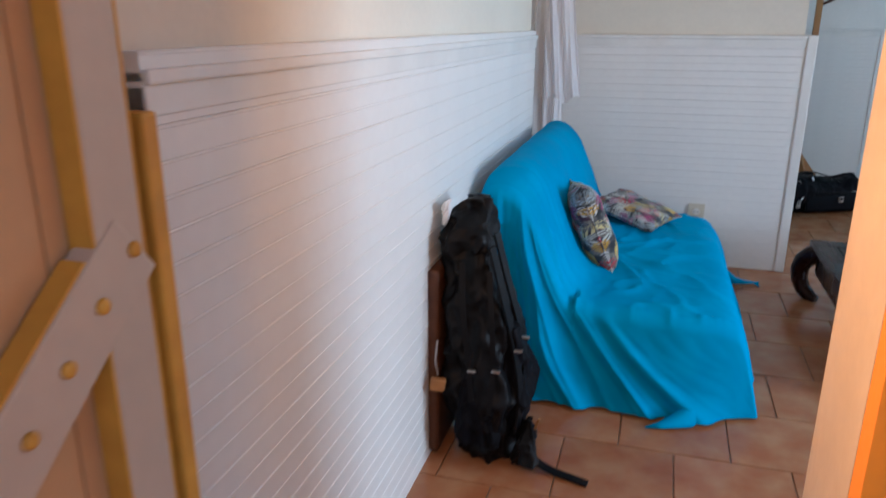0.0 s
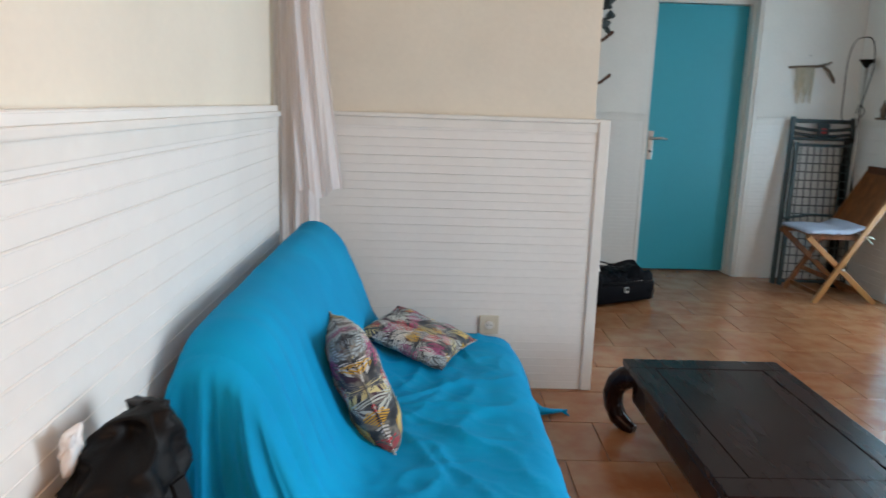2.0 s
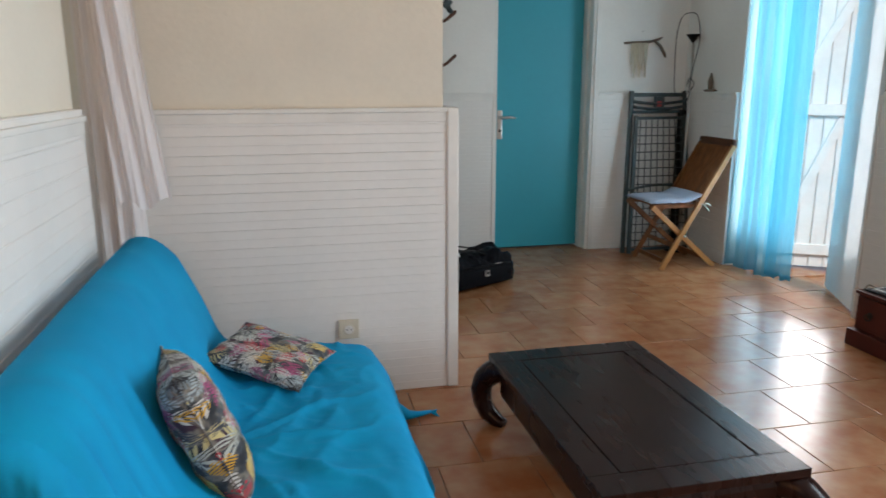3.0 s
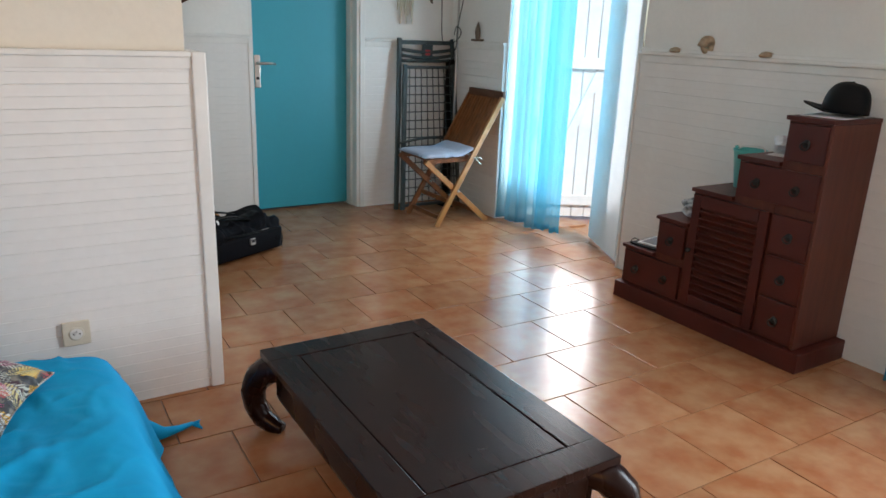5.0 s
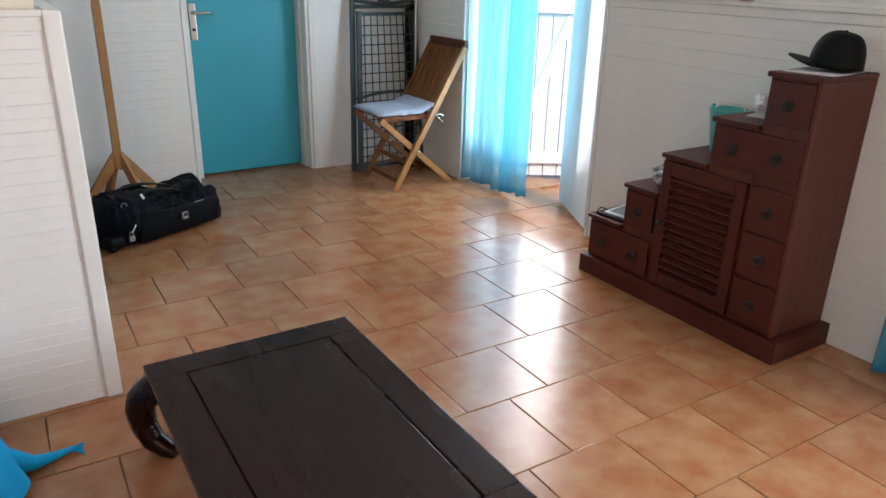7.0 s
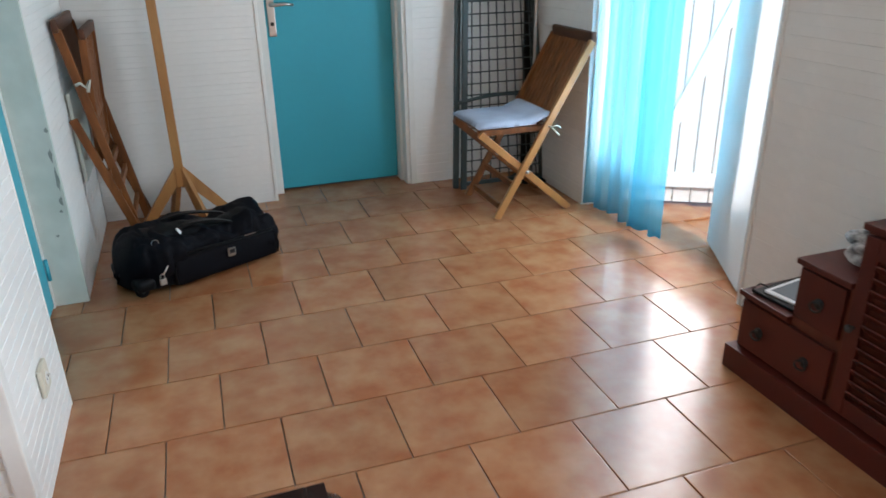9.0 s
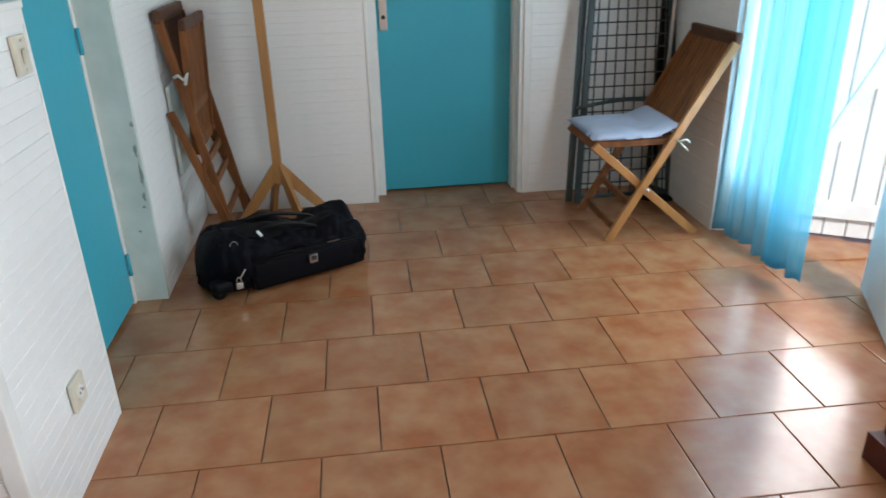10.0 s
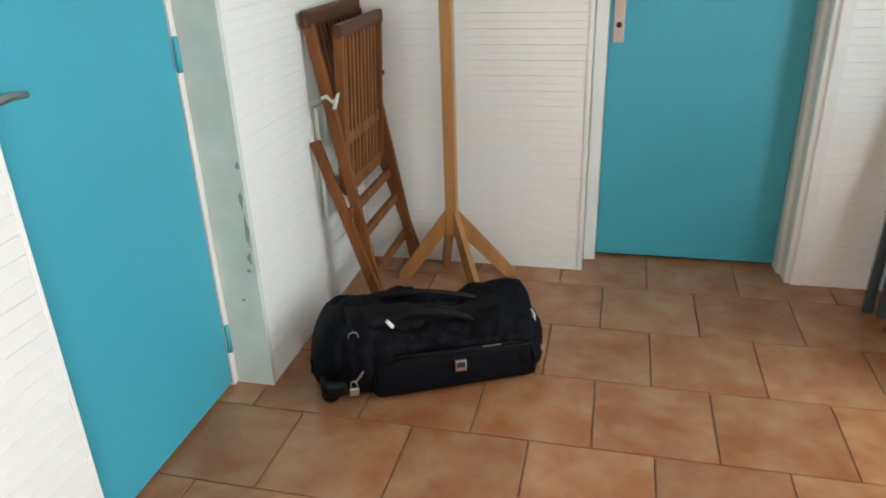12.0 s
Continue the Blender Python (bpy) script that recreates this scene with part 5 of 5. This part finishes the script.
def wall_hanging():
    s = thing("wall_hanging", pose(3.05, 6.70, 1.60), "driftwood branch with a cream string hanging on the wall", "wall decoration")
    part("branch", tube([(-0.15, 0, 0.0), (-0.05, -0.005, 0.008), (0.06, 0, 0.012), (0.13, -0.005, 0.03), (0.16, -0.005, 0.045)], [0.008, 0.008, 0.010, 0.009, 0.005], 8), M_DRIFT, s, smooth=True)
    part("twig", tube([(0.10, 0, 0.02), (0.15, -0.005, -0.02), (0.19, -0.005, -0.08), (0.20, -0.005, -0.105)], [0.010, 0.012, 0.012, 0.006], 8), M_DRIFT, s, smooth=True)
    for i in range(11):
        x = -0.09 + i * 0.013
        ln = 0.16 + 0.10 * abs(math.sin(i * 2.3))
        part("string", tube([(x, -0.006, 0.005), (x + 0.008 * math.sin(i), -0.010, -ln * 0.5), (x + 0.012 * math.sin(i * 1.7), -0.007, -ln)], 0.005, 6), M_STRING, s)
    part("nail", tube([(0.0, 0.012, 0.09), (0.0, -0.008, 0.09)], 0.004, 8), M_STEEL, s)


wall_hanging()
# driftwood boat on the ledge
bt = thing("driftwood_boat", pose(3.425, 6.33, 1.241), "small driftwood boat standing on the dado ledge", "ornament")
part("hull", rumple(box(-0.018, 0.018, -0.06, 0.06, 0.0, 0.016, 0.005), 0.004, 40), M_DRIFT, bt)
part("mast", tube([(0, 0.0, 0.012), (0, 0.005, 0.07), (0, 0.0, 0.135)], [0.016, 0.022, 0.004], 8), M_DRIFT, bt, smooth=True)

# ---- on the ledge and on the chest ----


def shell(m, size, label, spiral):
    s = thing("seashell", m, label, "shell", "shells on the ledge")
    if spiral:
        pts, rad = [], []
        for i in range(40):
            t = i / 39
            a = t * 4.2 * math.pi
            r = size * 0.55 * (1 - t) ** 1.2
            pts.append((size * 0.9 * t * 0.6, r * math.cos(a), size * 0.42 + r * math.sin(a)))
            rad.append(size * 0.42 * (1 - t) ** 0.9 + 0.001)
        bm = tube(pts, rad, 10)
        zmin = min(v.co.z for v in bm.verts)
        for v in bm.verts:
            v.co.z -= zmin
    else:
        bm = lathe([(0.001, 0.0), (size * 0.8, size * 0.05), (size, size * 0.25), (size * 0.75, size * 0.6), (size * 0.3, size * 0.78), (0.002, size * 0.8)], 20)
        for v in bm.verts:
            a = math.atan2(v.co.y, v.co.x)
            v.co.x *= 1 + 0.06 * math.cos(a * 9)
            v.co.y *= 1 + 0.06 * math.cos(a * 9)
        rumple(bm, size * 0.1, 40)
        zmin = min(v.co.z for v in bm.verts)
        for v in bm.verts:
            v.co.z -= zmin
    part("whorl", bm, M_SHELL, s, smooth=True)


shell(pose(3.425, 4.50, 1.2415, 0, 0, 30), 0.034, "flat pale seashell on the dado ledge", False)
shell(pose(3.425, 4.30, 1.2415, 0, 0, 75), 0.060, "brown spiral seashell on the dado ledge", True)
shell(pose(3.425, 3.97, 1.2415, 0, 0, -20), 0.034, "round ribbed sea urchin shell on the ledge", False)

sheet_a = thing("paper_sheets", pose(3.27, 3.50, 1.0355, 0, 0, 8), "white paper sheets under a black cap", "paper")
part("sheet", box(-0.13, 0.11, -0.085, 0.09, 0, 0.0035, 0.0), M_PAPER, sheet_a)


def cap():
    c = thing("baseball_cap", pose(3.27, 3.475, 1.040, 0, 0, 105), "black cotton baseball cap on the chest", "cap")

    def crown(u, v):
        a = 2 * math.pi * u
        r = math.cos(v * math.pi / 2) ** 0.62
        return (0.088 * r * math.cos(a) - 0.012 * v, 0.078 * r * math.sin(a), 0.012 + 0.118 * math.sin(v * math.pi / 2) ** 0.9 + 0.004 * math.cos(a))
    bm = grid(37, 14, crown)
    bmesh.ops.remove_doubles(bm, verts=bm.verts, dist=0.001)
    part("crown", thicken(bm, 0.002), M_BLACK, c, smooth=True)

    def brim(u, v):
        a = -1.15 + 2.3 * u
        r = 1 + 0.85 * v * math.cos(a * 0.9)
        return (0.086 * r * math.cos(a), 0.076 * (1 + 0.12 * v) * math.sin(a) * 1.08, 0.016 + 0.022 * v * math.cos(a) - 0.05 * abs(math.sin(a)) ** 2 * v * 0.4 + 0.006)
    part("brim", thicken(grid(24, 10, brim), 0.003), M_BLACK, c, "curved brim", True)
    part("button", lathe([(0.007, 0.128), (0.006, 0.133), (0.002, 0.135)], 12, m=Matrix.Translation((-0.012, 0, 0))), M_BLACK, c, smooth=True)
    for a in (60, 120, 240, 300):
        part("eyelet", lathe([(0.004, 0), (0.004, 0.001)], 8, m=pose(0.060 * math.cos(radians(a)) - 0.008, 0.055 * math.sin(radians(a)), 0.098, 0, 40, a)), M_BLACK, c)
    part("emblem", box(0.0, 0.018, -0.001, 0.001, -0.008, 0.008, 0.0, pose(-0.035, -0.076, 0.055, 15, 0, 10)), M_PAPER, c, "small white emblem")
    part("buckle", box(-0.008, 0.008, -0.001, 0.001, -0.005, 0.005, 0.0, pose(-0.075, -0.045, 0.028, 0, 0, -45)), M_PAPER, c, "pale strap end")


cap()


def bucket():
    b = thing("bucket", pose(3.32, 3.90, 0.6605), "small aqua plastic bucket on the chest step", "bucket")
    outer = [(0.048, 0.0), (0.050, 0.002), (0.072, 0.168), (0.075, 0.170), (0.075, 0.176), (0.070, 0.175), (0.068, 0.165), (0.047, 0.006), (0.001, 0.005)]
    part("pail", lathe(outer, 32), M_AQUA, b, smooth=True)
    part("lug", box(-0.008, 0.008, 0.070, 0.080, 0.15, 0.185, 0.003), M_AQUA, b)
    part("handle", tube([(0.0, 0.074, 0.165), (0.02, 0.06, 0.18), (0.05, 0.03, 0.185), (0.06, 0, 0.186), (0.05, -0.03, 0.185), (0.02, -0.06, 0.18), (0.0, -0.074, 0.165)], 0.003, 6), M_TRIM, b, smooth=True)


bucket()
pl = thing("plastic_bag", pose(3.27, 3.70, 0.8455), "crumpled clear plastic bag with papers on the step", "bag")
part("sheet", box(-0.06, 0.06, -0.05, 0.05, 0, 0.003, 0.0, pose(0, 0, 0, 0, 0, 12)), M_PAPER, pl)
cr = bmesh.new()
bmesh.ops.create_icosphere(cr, subdivisions=3, radius=0.045)
rumple(cr, 0.05, 26, 2)
for v in cr.verts:
    v.co.z = max(0.004, v.co.z * 0.8 + 0.034)
part("film", cr, M_PAPER, pl, "crumpled white film")
fl = thing("folded_scarf", pose(3.24, 4.09, 0.4855), "crumpled black and white patterned cloth on the step", "cloth")
cr = bmesh.new()
bmesh.ops.create_icosphere(cr, subdivisions=4, radius=0.07)
rumple(cr, 0.06, 17, 5)
for v in cr.verts:
    v.co.z = max(0.001, v.co.z * 0.62 + 0.036)
    v.co.y *= 0.9
part("cloth", cr, M_FLORAL, fl, smooth=True)
tb = thing("tablet", pose(3.23, 4.285, 0.2905, 0, 0, 6), "dark tablet with a glossy grey screen on the step", "tablet")
part("case", box(-0.12, 0.12, -0.085, 0.085, 0, 0.010, 0.004), M_BLACK, tb)
part("screen_frame", box(-0.10, 0.105, -0.075, 0.06, 0.010, 0.018, 0.003, pose(0, 0, 0.0, 0, 0, 4)), M_PAPER, tb, "pale frame")
part("screen", box(-0.085, 0.090, -0.062, 0.047, 0.0182, 0.0192, 0.0, pose(0, 0, 0.0, 0, 0, 4)), M_SCREEN, tb, "glossy grey screen")
part("cable", tube([(-0.08, 0.06, 0.02), (-0.10, 0.075, 0.03), (-0.115, 0.08, 0.02), (-0.118, 0.085, 0.006)], 0.003, 6), M_HOLE, tb)

# ---- floor tiles ----
TILE_X, TILE_Y, PX, PY = 1.615, 4.955, 0.3335, 0.3215
LAY = Matrix.Translation((1.95, 5.3, 0)) @ Matrix.Rotation(-0.010, 4, "Z") @ Matrix.Translation((-1.95, -5.3, 0))
tile_mesh = None
for r in range(-12, 7):
    off = 0.0 if r % 2 == 0 else PX / 2
    for cidx in range(-7, 7):
        x, y = TILE_X - off + cidx * PX, TILE_Y + r * PY
        if x + PX < -0.32 or x > 3.62 or y + PY > 7.0 or y < 1.0:
            continue
        if x < 0.5 and y > 4.5 or x < 0.5 and y + PY < 1.1:
            continue
        if tile_mesh is None:
            bm = box(0.0020, PX - 0.0020, 0.0020, PY - 0.0020, -0.010, 0.0, 0.0020)
            ob = part("tile", bm, M_TILE, floor)
            tile_mesh = ob.data
        else:
            ob = new("tile", tile_mesh)
            ob.parent = floor
        ob.matrix_local = LAY @ Matrix.Translation((x, y, 0.0)) @ pose(0, 0, 0, random.uniform(-0.08, 0.08), random.uniform(-0.08, 0.08), 0)
